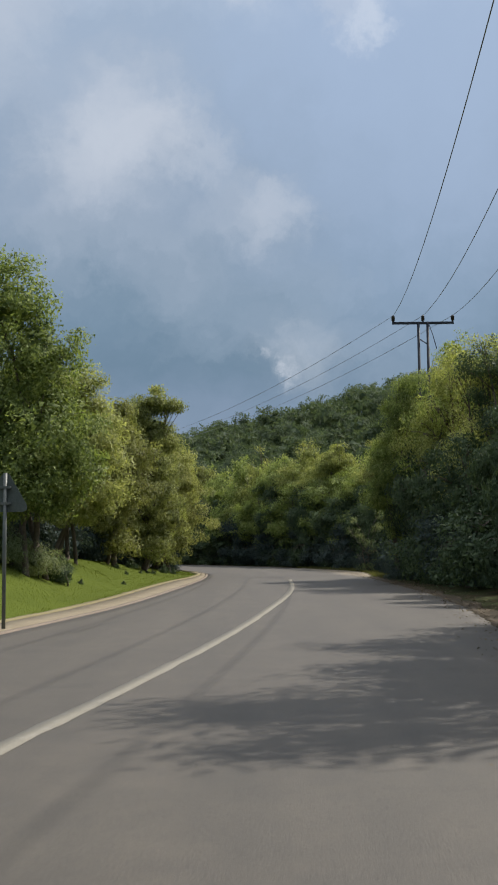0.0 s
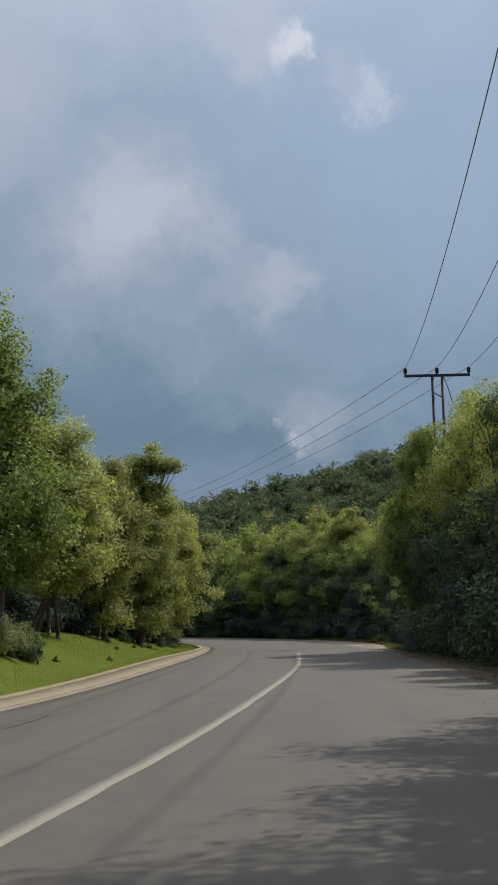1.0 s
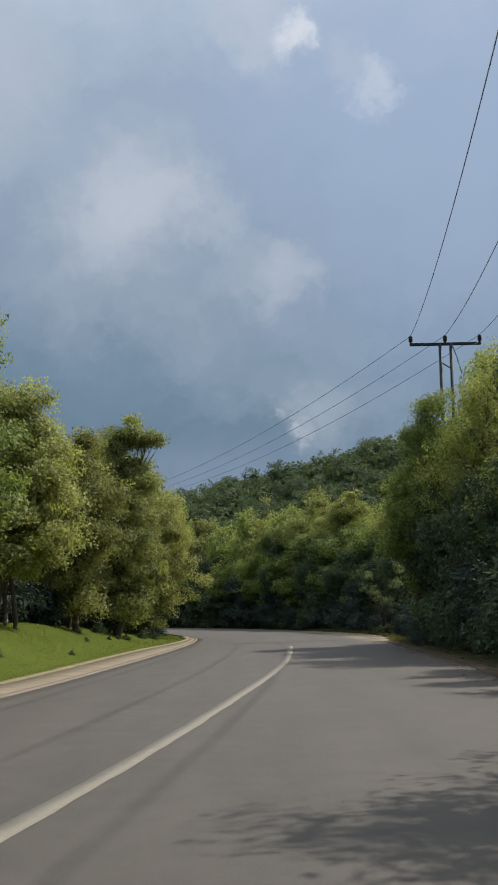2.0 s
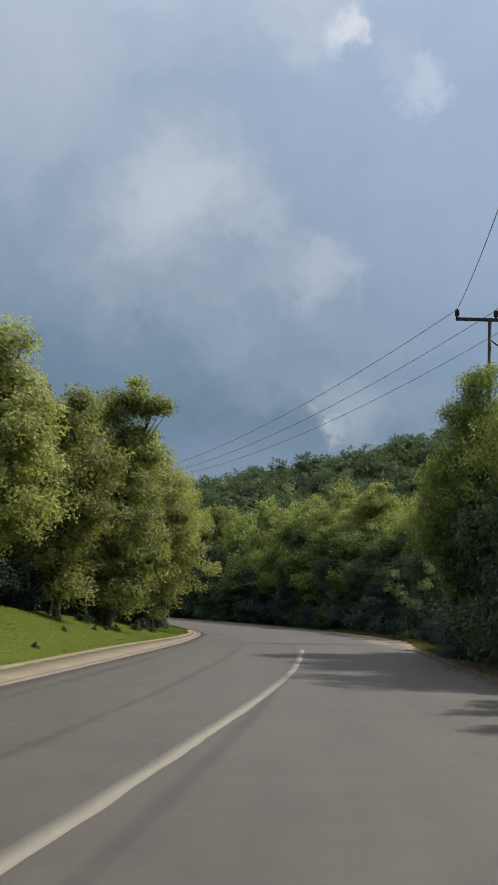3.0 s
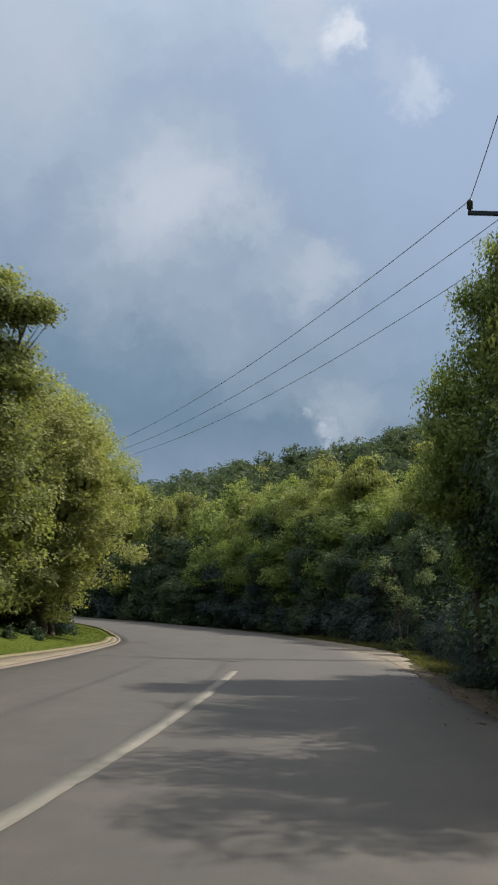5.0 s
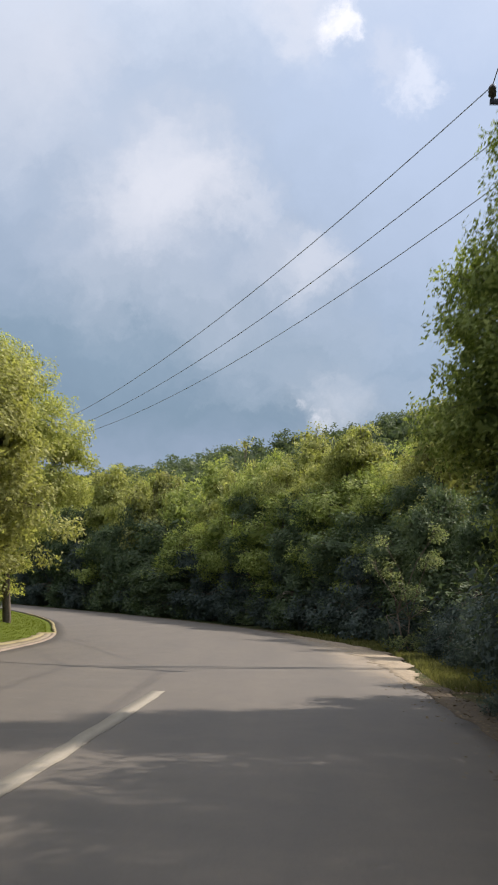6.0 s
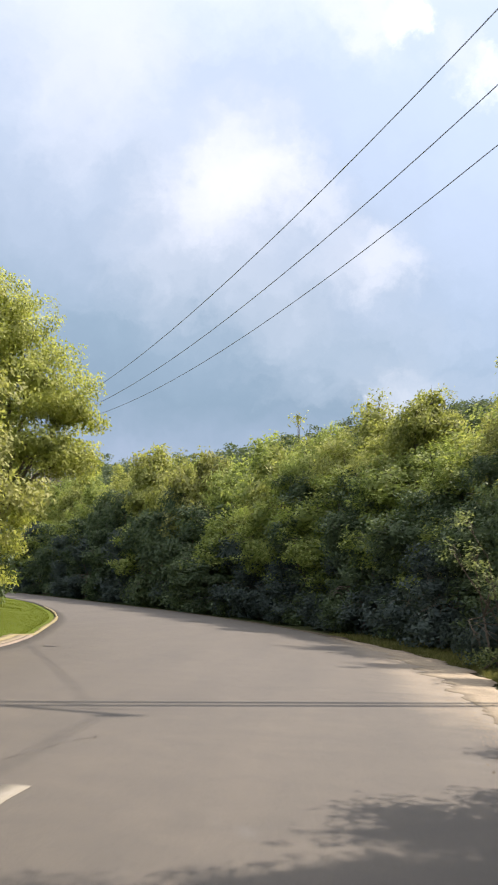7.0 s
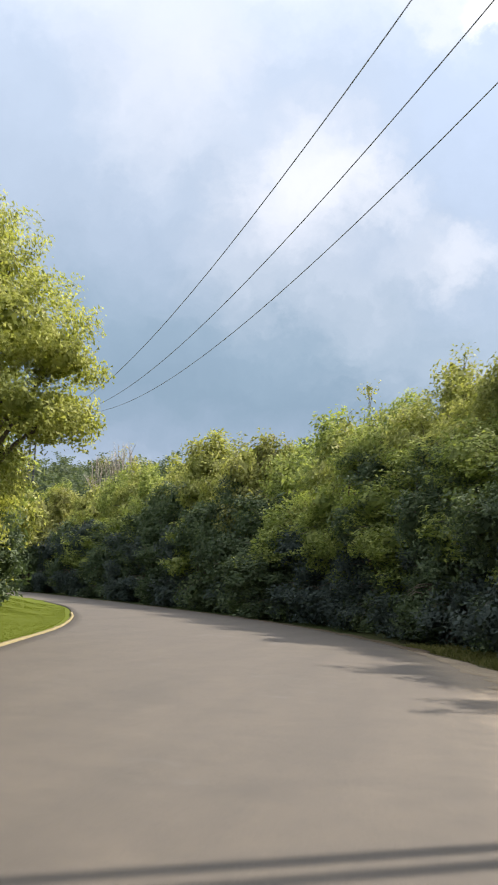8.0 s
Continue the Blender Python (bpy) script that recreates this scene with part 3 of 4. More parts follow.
def wood_tree(kind, x, y, turn, scale, tall=None, fine=0):
    name, leaf, high, wide, label = KINDS[kind]
    count, size, per, wide_spray = ((11000, 0.165, 50, 0.24), (26000, 0.11, 100, 0.21), (30000, 0.08, 170, 0.20), (17000, 0.11, 90, 0.20), (11500, 0.11, 60, 0.25))[fine]
    ob = repeat_of(FIRST, (kind, fine), lambda: tree(name, random_blobs(40 + kind, high, wide, low=0.16 if kind < 5 else -0.08, count=11 if kind < 5 else 13), count, size, leaf, 70 + kind, 0.12, 2, per=per, spread=wide_spray, fill=(0.055, 0.055, 0.004, 0.025, 0.04)[fine]),
                   stand(None, x, y, turn, scale, tall))
    return tagged(ob, label, "tree", "trees along the road")


SHRUB = {}


def shrub(kind, x, y, turn, scale, fine=0):
    # kind 0 fills the foot of the trees with shade-coloured leaves
    leaf, label = ((LEAF_SHADE, "shrub under the roadside trees, its leaves coloured dark as in shade"), (LEAF_PALE, "pale leafy shrub at the foot of the bank tree"),
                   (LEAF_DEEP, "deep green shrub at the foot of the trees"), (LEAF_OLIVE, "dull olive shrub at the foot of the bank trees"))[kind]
    lobes = [(0, 0, 0.6, 0.9, 0.9, 0.65), (0.7, 0.2, 0.5, 0.6, 0.6, 0.5), (-0.6, 0.3, 0.55, 0.65, 0.6, 0.55),
             (0.1, -0.6, 0.45, 0.6, 0.55, 0.45), (0.1, 0.5, 1.0, 0.5, 0.5, 0.5), (-0.3, -0.2, 1.2, 0.4, 0.4, 0.45)]
    ob = repeat_of(SHRUB, (kind, fine), lambda: tree("shrub", lobes, (3600, 9000)[fine], (0.10, 0.06)[fine], leaf, 90 + kind, 0.04, 3, spread=0.17, per=(50, 130)[fine]),
                   stand(None, x, y, turn, scale))
    return tagged(ob, label, "shrub", "shrubs along the road")


def right_of(y, off):
    return float(curve_at(RIGHT_X, y)) + off


rng = np.random.default_rng(5)
# outer side, before the gap in the trees
for kind, x, y, turn, s, tall in ((3, 6.1, 11.0, 20, 0.85, 1.06), (0, 5.8, 12.4, 80, 0.9, 1.25), (2, 5.9, 14.5, 150, 0.85, 1.06), (3, 6.2, 16.5, 340, 0.8, 0.88), (0, 6.8, 18.3, 250, 0.8, 0.88), (1, 8.9, 14.8, 65, 1.0, 1.15),
                                  (3, 8.8, 18.2, 30, 1.0, 0.98), (2, 7.4, 21.6, 150, 0.65, 0.68), (7, 6.5, 24.2, 40, 0.6, 0.95), (5, 6.5, 26.5, 160, 0.6, 1.02), (7, 6.6, 28.9, 285, 0.65, 1.1), (1, 10.2, 19.2, 220, 1.0, 1.0),
                                  (0, 10.6, 23.8, 15, 0.9, 0.85), (2, 10.8, 28.4, 60, 0.9, 0.85)):
    wood_tree(kind, x, y, turn, s, tall, 4 if y < 22 else 3)
# outer side, the tall stand up to the pole
for kind, x, y, turn, s, tall in ((3, 7.3, 33.0, 0, 0.85, 0.98), (4, 6.9, 34.8, 130, 0.95, 1.08), (1, 6.7, 37.8, 200, 0.98, 1.22), (0, 6.6, 40.8, 290, 0.95, 1.25),
                                  (1, 6.7, 43.6, 60, 0.90, 1.38)):
    wood_tree(kind, x + 0.45, y + (0.6 if y < 40 else 0.0), turn, s, tall, 2)
# thicket before them in dark leaf kinds, shading their lower face by colour
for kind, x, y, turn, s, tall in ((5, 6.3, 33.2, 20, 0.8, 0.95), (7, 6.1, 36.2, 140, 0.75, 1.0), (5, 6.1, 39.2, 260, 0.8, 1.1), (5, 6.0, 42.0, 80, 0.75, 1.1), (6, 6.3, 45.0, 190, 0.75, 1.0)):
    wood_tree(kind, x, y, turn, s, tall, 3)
for kind, x, y, turn, s, tall in ((1, 10.0, 32.5, 20, 1.05, 1.1), (4, 9.8, 36.5, 20, 1.05, 1.2), (0, 9.8, 40.5, 20, 1.05, 1.3),
                                  (1, 10.0, 44.5, 20, 1.0, 1.35), (2, 9.2, 49, 133, 0.8, 0.85), (1, 9.9, 53, 13, 0.8, 0.85), (0, 7.6, 48.8, 100, 0.7, 0.62)):
    wood_tree(kind, x, y, turn, s, tall, 3)
# outer side beyond the pole and round the bend: the canopy steps up from a low thicket to the tops close behind it
TOPS = ([56, 62, 70, 74, 79, 85, 90, 97, 103, 112, 130], [6.6, 7.5, 8.2, 8.6, 8.8, 8.6, 8.6, 9.1, 9.4, 9.2, 9.2])
wood = np.random.default_rng(77)
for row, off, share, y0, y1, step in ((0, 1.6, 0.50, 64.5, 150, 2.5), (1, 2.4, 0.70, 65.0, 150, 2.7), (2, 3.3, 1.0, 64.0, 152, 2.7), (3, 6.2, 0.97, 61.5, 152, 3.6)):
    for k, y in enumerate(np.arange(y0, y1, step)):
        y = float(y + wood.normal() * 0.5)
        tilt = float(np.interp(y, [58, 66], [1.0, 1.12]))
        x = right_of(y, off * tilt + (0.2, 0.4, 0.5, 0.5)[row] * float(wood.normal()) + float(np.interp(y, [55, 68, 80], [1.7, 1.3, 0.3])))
        # front rows lean to dark leaves, the top row to yellow: shading by colour
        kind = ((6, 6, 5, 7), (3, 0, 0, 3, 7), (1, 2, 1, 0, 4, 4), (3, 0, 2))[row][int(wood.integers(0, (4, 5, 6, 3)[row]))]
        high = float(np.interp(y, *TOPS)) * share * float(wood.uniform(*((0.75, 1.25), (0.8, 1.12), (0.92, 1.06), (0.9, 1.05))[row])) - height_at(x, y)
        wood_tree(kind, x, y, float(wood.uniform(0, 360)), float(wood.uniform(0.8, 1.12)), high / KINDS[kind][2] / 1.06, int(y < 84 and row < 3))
# low growth at their feet, its leaves darkened to paint the shade there
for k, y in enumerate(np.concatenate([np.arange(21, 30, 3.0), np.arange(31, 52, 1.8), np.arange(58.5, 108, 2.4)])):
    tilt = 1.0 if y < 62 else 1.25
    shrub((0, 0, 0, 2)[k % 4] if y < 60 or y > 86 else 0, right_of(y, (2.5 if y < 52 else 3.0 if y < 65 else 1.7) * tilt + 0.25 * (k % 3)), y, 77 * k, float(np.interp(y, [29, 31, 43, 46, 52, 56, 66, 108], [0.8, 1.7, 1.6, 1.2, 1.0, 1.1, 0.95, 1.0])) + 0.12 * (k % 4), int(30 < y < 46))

# inner side: the trees on the grass bank
big_left = tree("bank_tree", [(0.2, 0, 3.7, 1.4, 1.6, 1.3), (-1.3, 0.2, 4.6, 1.6, 1.6, 1.4), (0.1, 0.3, 5.7, 1.2, 1.4, 1.1), (-0.6, 0, 7.0, 1.2, 1.3, 1.0),
                              (-1.5, 0.2, 8.0, 1.2, 1.2, 1.0), (0.9, 0.2, 2.7, 0.9, 1.1, 0.7), (-0.3, -0.8, 2.8, 1.2, 0.9, 0.7), (-2.6, 0, 6.0, 1.5, 1.5, 1.5),
                              (-1.7, -0.5, 2.7, 1.3, 1.0, 0.7), (-0.2, -0.9, 2.0, 1.0, 0.8, 0.55), (-1.6, -0.7, 1.9, 1.1, 0.8, 0.6), (0.6, -0.4, 2.0, 0.8, 0.8, 0.5)],
                66000, 0.09, LEAF_FRESH, 11, 0.085, 4, spread=0.20, per=130)
big_left.matrix_basis = stand(None, -5.75, 27.6, 0, 0.96)
tagged(big_left, "large leafy fresh-green tree with several stems on the bank", "tree", "trees on the grass bank")
second = tree("bank_tree", [(0.5, 0, 3.2, 1.5, 1.5, 1.2), (-0.5, 0.2, 4.6, 1.5, 1.5, 1.2), (-0.2, 0, 5.8, 1.1, 1.1, 0.9), (-1.4, 0, 6.5, 1.2, 1.2, 0.9), (1.1, 0.2, 2.4, 0.9, 1.0, 0.7),
                            (-1.8, 0.0, 3.4, 1.5, 1.4, 1.4), (0.1, -0.4, 1.9, 1.1, 1.0, 0.7), (1.0, 0, 4.3, 1.1, 1.1, 0.9), (0.8, 0, 5.2, 1.0, 1.0, 0.8), (0.3, 0, 6.2, 0.9, 0.9, 0.6)],
              64000, 0.09, LEAF_BANK, 12, 0.08, 4, spread=0.20, per=130)
second.matrix_basis = stand(None, -6.5, 37.0, 0, 1.0, 0.93)
tagged(second, "bushy olive-green tree hanging over the grass bank", "tree", "trees on the grass bank")
tuft = tree("bank_tree", [(-1.2, 0, 6.05, 0.8, 0.8, 0.42), (-0.4, 0, 6.55, 0.85, 0.8, 0.45), (0.35, 0, 7.15, 0.8, 0.75, 0.38), (1.0, 0, 7.0, 0.55, 0.5, 0.26), (1.4, 0, 7.08, 0.36, 0.33, 0.17),
                          (0.45, 0, 7.75, 0.3, 0.3, 0.2), (0.75, 0, 7.1, 0.6, 0.5, 0.25), (0.5, 0.1, 6.15, 0.6, 0.6, 0.42), (0.85, 0.1, 5.45, 0.7, 0.7, 0.5), (-0.1, 0.1, 6.9, 0.7, 0.7, 0.4), (-0.6, 0.3, 5.3, 1.2, 1.0, 0.7), (0.3, 0.2, 5.7, 0.9, 0.8, 0.6), (-1.3, 0.2, 5.0, 1.0, 1.0, 0.7),
                          (0.3, 0.3, 4.5, 1.2, 1.2, 0.8), (-1.2, 0.2, 3.8, 1.4, 1.4, 1.2), (0.3, 0.2, 3.2, 1.4, 1.3, 1.0), (0.9, 0.1, 2.2, 1.0, 1.0, 0.8), (-0.5, 0, 1.9, 1.2, 1.1, 0.9),
                          (0.4, -0.2, 1.2, 1.1, 1.0, 0.7)],
            62000, 0.088, LEAF_BANK, 13, 0.14, 1, spread=0.18, per=100,
            limbs=[(-0.2, 0, 5.6, 0.8, 0.8, 0.4), (1.1, 0, 6.75, 0.5, 0.5, 0.3), (0.2, 0, 4.0, 1.0, 1.0, 0.8), (-1.1, 0, 4.2, 1.0, 1.0, 0.8), (0.5, 0, 2.6, 0.9, 0.9, 0.7)])
tuft.matrix_basis = stand(None, -5.0, 47.4)
tagged(tuft, "green tree with flat spreading top branches above its neighbours", "tree", "trees on the grass bank")
between = tree("bank_tree", [(0.2, 0, 5.4, 0.9, 0.9, 0.8), (-0.4, 0.2, 4.6, 1.1, 1.1, 1.0), (0.7, -0.1, 4.2, 1.0, 1.0, 0.9), (0.1, -0.4, 3.2, 1.2, 1.1, 1.0), (0.9, 0, 3.1, 0.8, 0.9, 0.7),
                             (-0.9, 0, 3.4, 1.1, 1.1, 1.0), (0.3, 0, 6.1, 0.5, 0.5, 0.35), (-0.5, 0.1, 2.2, 1.0, 0.9, 0.6), (0.1, -0.5, 1.7, 0.9, 0.8, 0.6), (0.3, -0.4, 0.9, 0.8, 0.7, 0.5)],
               38000, 0.088, LEAF_OLIVE, 16, 0.1, 2, spread=0.20, per=110)
between.matrix_basis = stand(None, -5.95, 43.9)
tagged(between, "olive-brown leafy tree squeezed between two larger bank trees", "tree", "trees on the grass bank")
lobe = tree("bank_tree", [(0.3, 0, 3.3, 1.6, 1.8, 1.6), (0.8, 0.3, 2.4, 1.4, 1.5, 1.2), (0.0, 0, 4.9, 1.4, 1.5, 1.3), (-0.7, 0.3, 6.1, 1.3, 1.3, 1.0), (-1.4, -0.4, 3.5, 1.5, 1.5, 1.6),
                          (0.8, -0.6, 4.2, 1.0, 1.1, 1.1), (-1.9, 0.3, 5.1, 1.4, 1.4, 1.3), (0.0, -0.8, 1.3, 1.3, 1.1, 0.9)],
            76000, 0.088, LEAF_OLIVE, 14, 0.14, 3, spread=0.20, per=150)
lobe.matrix_basis = stand(None, -4.9, 54.6)
tagged(lobe, "dense rounded tree with sunlit yellow-green leaves on the bank", "tree", "trees on the grass bank")
bend_tree = tree("bank_tree", [(0.6, 0, 6.1, 1.6, 1.6, 1.1), (-0.3, 0, 7.4, 1.4, 1.4, 1.0), (0.8, 0.2, 4.5, 1.6, 1.5, 0.7), (-0.9, 0, 8.4, 1.2, 1.3, 0.8), (-1.6, 0.2, 6.6, 1.6, 1.6, 1.5),
                               (-0.4, 0, 3.0, 1.5, 1.5, 1.0), (1.6, 0.1, 5.5, 0.9, 0.9, 0.5), (1.7, 0.1, 4.3, 0.8, 0.8, 0.35), (-1.8, 0, 4.4, 1.6, 1.5, 1.5), (-0.6, -0.4, 1.5, 1.2, 1.2, 0.9)],
                 74000, 0.086, LEAF_SUNLIT, 15, 0.12, 2, spread=0.20, per=130, core=0.07)
bend_tree.matrix_basis = stand(None, -6.5, 66.0)
tagged(bend_tree, "tall sunlit yellow-green tree with layered branches at the bend", "tree", "trees on the grass bank")
for kind, x, y, turn, s, tall in ((3, -9.7, 34, 20, 1.0, 1.1), (0, -9.2, 41, 50, 1.0, 1.0), (3, -8.2, 45.3, 80, 0.9, 0.85), (3, -8.2, 51, 120, 0.95, 0.9), (0, -8.4, 58, 160, 0.95, 0.95),
                                  (2, -9.8, 63, 200, 0.95, 1.0), (0, -9.6, 71.5, 240, 0.95, 1.0), (1, -12.0, 79, 280, 0.9, 0.9), (2, -15.5, 88, 320, 0.95, 0.95), (0, -12, 25, 0, 1.0, 1.1),
                                  (0, -20.5, 98, 15, 1.0, 1.0), (1, -27, 108, 45, 1.0, 1.05), (1, -15.5, 70, 145, 1.1, 1.1), (0, -19, 82, 245, 1.1, 1.1), (0, -33, 116, 145, 1.1, 1.1),
                                  (2, -40, 126, 200, 1.1, 1.2), (1, -31, 138, 20, 1.1, 1.1), (0, -38, 142, 75, 1.2, 1.1), (4, -46, 146, 10, 1.2, 1.2), (1, -27, 146, 110, 1.2, 1.2),
                                  (2, -52, 138, 300, 1.2, 1.2), (0, -35, 152, 33, 1.2, 1.2)):
    wood_tree(kind, x, y, turn, s, tall)
wood_tree(2, -7.9, 43.6, 35, 0.85, 1.1, 1)
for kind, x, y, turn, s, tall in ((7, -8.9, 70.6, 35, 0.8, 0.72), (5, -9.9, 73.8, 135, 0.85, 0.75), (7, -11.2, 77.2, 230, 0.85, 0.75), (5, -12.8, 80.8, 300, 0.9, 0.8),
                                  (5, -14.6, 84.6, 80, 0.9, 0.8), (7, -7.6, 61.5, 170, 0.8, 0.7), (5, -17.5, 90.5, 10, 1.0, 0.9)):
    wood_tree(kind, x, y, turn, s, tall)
for k, (x, y, s) in enumerate(((-5.7, 27.6, 0.62), (-6.4, 27.0, 0.7), (-5.2, 28.6, 0.45), (-7.2, 27.8, 0.8), (-7.0, 43, 0.9), (-7.6, 41, 1.0), (-6.9, 46, 0.9), (-6.6, 50.6, 0.9),
                               (-8.2, 48.6, 1.1), (-8.6, 37, 1.1), (-7.2, 53.6, 1.0), (-6.6, 52.2, 0.9), (-7.8, 44.5, 1.1), (-8.0, 35.6, 1.0), (-8.2, 39, 1.1),
                               (-7.4, 57.5, 1.0), (-8.2, 61.0, 1.0), (-9.4, 68.0, 0.9), (-10.6, 75, 1.0), (-13.0, 81.5, 1.1), (-15.5, 87, 1.2), (-19, 94, 1.2), (-5.5, 48.6, 0.75), (-5.7, 47.2, 0.6), (-5.3, 55.6, 0.75), (-4.7, 56.0, 0.6), (-6.0, 54.8, 0.8), (-6.1, 49.6, 0.8))):
    shrub((1, 1, 2, 1)[k] if k < 4 else (3 if y > 66 else 0), x, y, 63 * k, s, int(k < 4 or 66 < y < 76))
for x, y, high, seed, reach, twigs in ((-24.8, 139.0, 13.0, 61, 1.7, 16), (-27.2, 141.0, 12.2, 62, 1.7, 16), (0.1, 88.2, 9.6, 63, 0.45, 6), (3.2, 81.6, 9.3, 64, 0.6, 7)):
    fan = np.random.default_rng(seed)
    lobes = []
    for k in range(twigs):
        a, u = 2.4 * k, fan.uniform(0.0, 1.0)
        lobes.append((reach * (1 - 0.5 * u) * math.cos(a), reach * (1 - 0.5 * u) * math.sin(a), high * (0.72 + 0.22 * u), reach * 0.35, reach * 0.35, high * 0.05))
    bare = tree("bare_tree", lobes, 260, 0.12, LEAF_OLIVE, seed, 0.05 + 0.04 * reach, 1, PALE_BARK if reach > 1 else BARK)
    bare.matrix_basis = stand(None, x, y)
    tagged(bare, "nearly leafless slender tree rising above the woods", "tree", "bare trees")

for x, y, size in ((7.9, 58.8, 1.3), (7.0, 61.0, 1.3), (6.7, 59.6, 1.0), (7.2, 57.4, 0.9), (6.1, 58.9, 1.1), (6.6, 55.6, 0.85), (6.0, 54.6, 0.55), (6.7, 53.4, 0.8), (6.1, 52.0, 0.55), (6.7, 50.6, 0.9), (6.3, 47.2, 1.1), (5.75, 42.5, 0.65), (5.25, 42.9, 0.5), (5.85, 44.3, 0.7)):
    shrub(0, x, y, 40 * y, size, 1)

for kind, x, y, turn, s, tall in ((5, 6.5, 59.6, 60, 0.65, 0.92), (7, 7.6, 56.6, 200, 0.7, 0.85)):
    wood_tree(kind, x, y, turn, s, tall, 1)

# low weeds in the mown turf
WEED = {}
for k, (x, y, size) in enumerate(((-5.3, 45.0, 0.5), (-4.8, 44.2, 0.2), (-5.6, 43.0, 0.26), (-4.55, 46.4, 0.28), (-4.7, 45.4, 0.18), (-4.35, 49.2, 0.42), (-4.1, 51.3, 0.36), (-4.6, 52.6, 0.5), (-5.0, 41.0, 0.2), (-4.4, 35.4, 0.18), (-4.9, 30.2, 0.2))):
    weed = repeat_of(WEED, 0, lambda: tree("weed", [(0, 0, 0.35, 0.4, 0.4, 0.3), (0.4, 0.1, 0.25, 0.3, 0.3, 0.2), (-0.35, 0.15, 0.28, 0.3, 0.3, 0.22), (0.05, 0, 0.75, 0.22, 0.22, 0.25)], 620, 0.13, LEAF_DEEP, 95, 0.02, 2, spread=0.16, per=14),
                     stand(None, x, y, 80 * k, 0.8 * size))
    tagged(weed, "small leafy weed growing in the mown grass of the bank", "weed", "weeds in the turf")

# pale bush at the end of the tall stand
pale = tree("pale_bush", [(-0.5, 0, 2.0, 0.20, 0.2, 0.24), (-0.75, 0, 2.65, 0.18, 0.2, 0.26), (-0.3, 0.1, 1.6, 0.2, 0.2, 0.15), (-0.95, 0, 2.15, 0.12, 0.15, 0.12), (0.12, 0, 1.45, 0.22, 0.22, 0.2),
                          (0.5, 0.1, 2.3, 0.18, 0.2, 0.32), (0.65, 0.1, 2.95, 0.16, 0.16, 0.26), (0.4, 0, 0.85, 0.3, 0.3, 0.25), (-0.3, -0.2, 0.3, 0.26, 0.22, 0.14), (0.15, -0.2, 0.35, 0.3, 0.25, 0.18)],
            2600, 0.062, LEAF_PALE, 21, 0.022, 2, BARK, spread=0.10, per=40, fill=0.0)
pale.matrix_basis = stand(None, 5.45, 57.8)
tagged(pale, "pale silvery-leaved bush with thin crooked stems at the verge", "bush")
slim = tree("slim_tree", [(-0.5, 0, 3.1, 0.6, 0.7, 0.55), (-0.55, 0, 3.8, 0.55, 0.7, 0.5), (-0.5, 0, 4.6, 0.5, 0.6, 0.45), (0.0, 0, 5.4, 0.6, 0.6, 0.5), (0.25, 0, 6.3, 0.6, 0.6, 0.5),
                          (0.55, 0, 7.2, 0.55, 0.6, 0.5), (0.45, 0, 4.2, 0.9, 0.8, 1.0), (0.6, 0, 5.8, 0.8, 0.8, 0.8), (0.2, 0, 2.4, 0.7, 0.7, 0.7), (0.4, 0, 1.5, 0.7, 0.7, 0.7)],
            60000, 0.062, LEAF_FRESH, 22, 0.08, 1, spread=0.16, per=180, fill=0.02)
slim.matrix_basis = stand(None, 5.17, 43.0, 0, 1.0, 1.05)
tagged(slim, "slender leafy tree rising above the roadside thicket", "tree")


# ---- hillside woods, too many to count ----
def hillside_woods():
    rng = np.random.default_rng(31)
    vs, count = [], 0
    while count < 590:
        y = rng.uniform(105, 225)
        x = rng.uniform(-60, 62)
        if x < curve_at(RIGHT_X, y) + 10 and y < 175:
            continue
        z = height_at(x, y)
        w, h = rng.uniform(2.0, 3.4), rng.uniform(3.5, 6.0)
        blobs = [(0, 0, h * 0.55, w, w, h * 0.42), (w * 0.5, 0, h * 0.5, w * 0.6, w * 0.6, h * 0.3), (-w * 0.4, w * 0.4, h * 0.7, w * 0.6, w * 0.6, h * 0.3)]
        v, _ = leaf_cloud(rng, blobs, 760, 0.40, 0.40, 26, 0.06)
        vs.append(v + (x, y, z))
        count += 1
    v = np.concatenate(vs)
    ob = array_mesh("hillside_woods", v, np.arange(len(v)).reshape(-1, 3), LEAF_HILL)
    tagged(ob, "dense dark green woods covering the far hill, with haze in their colour", "woods", kind="stuff")


hillside_woods()


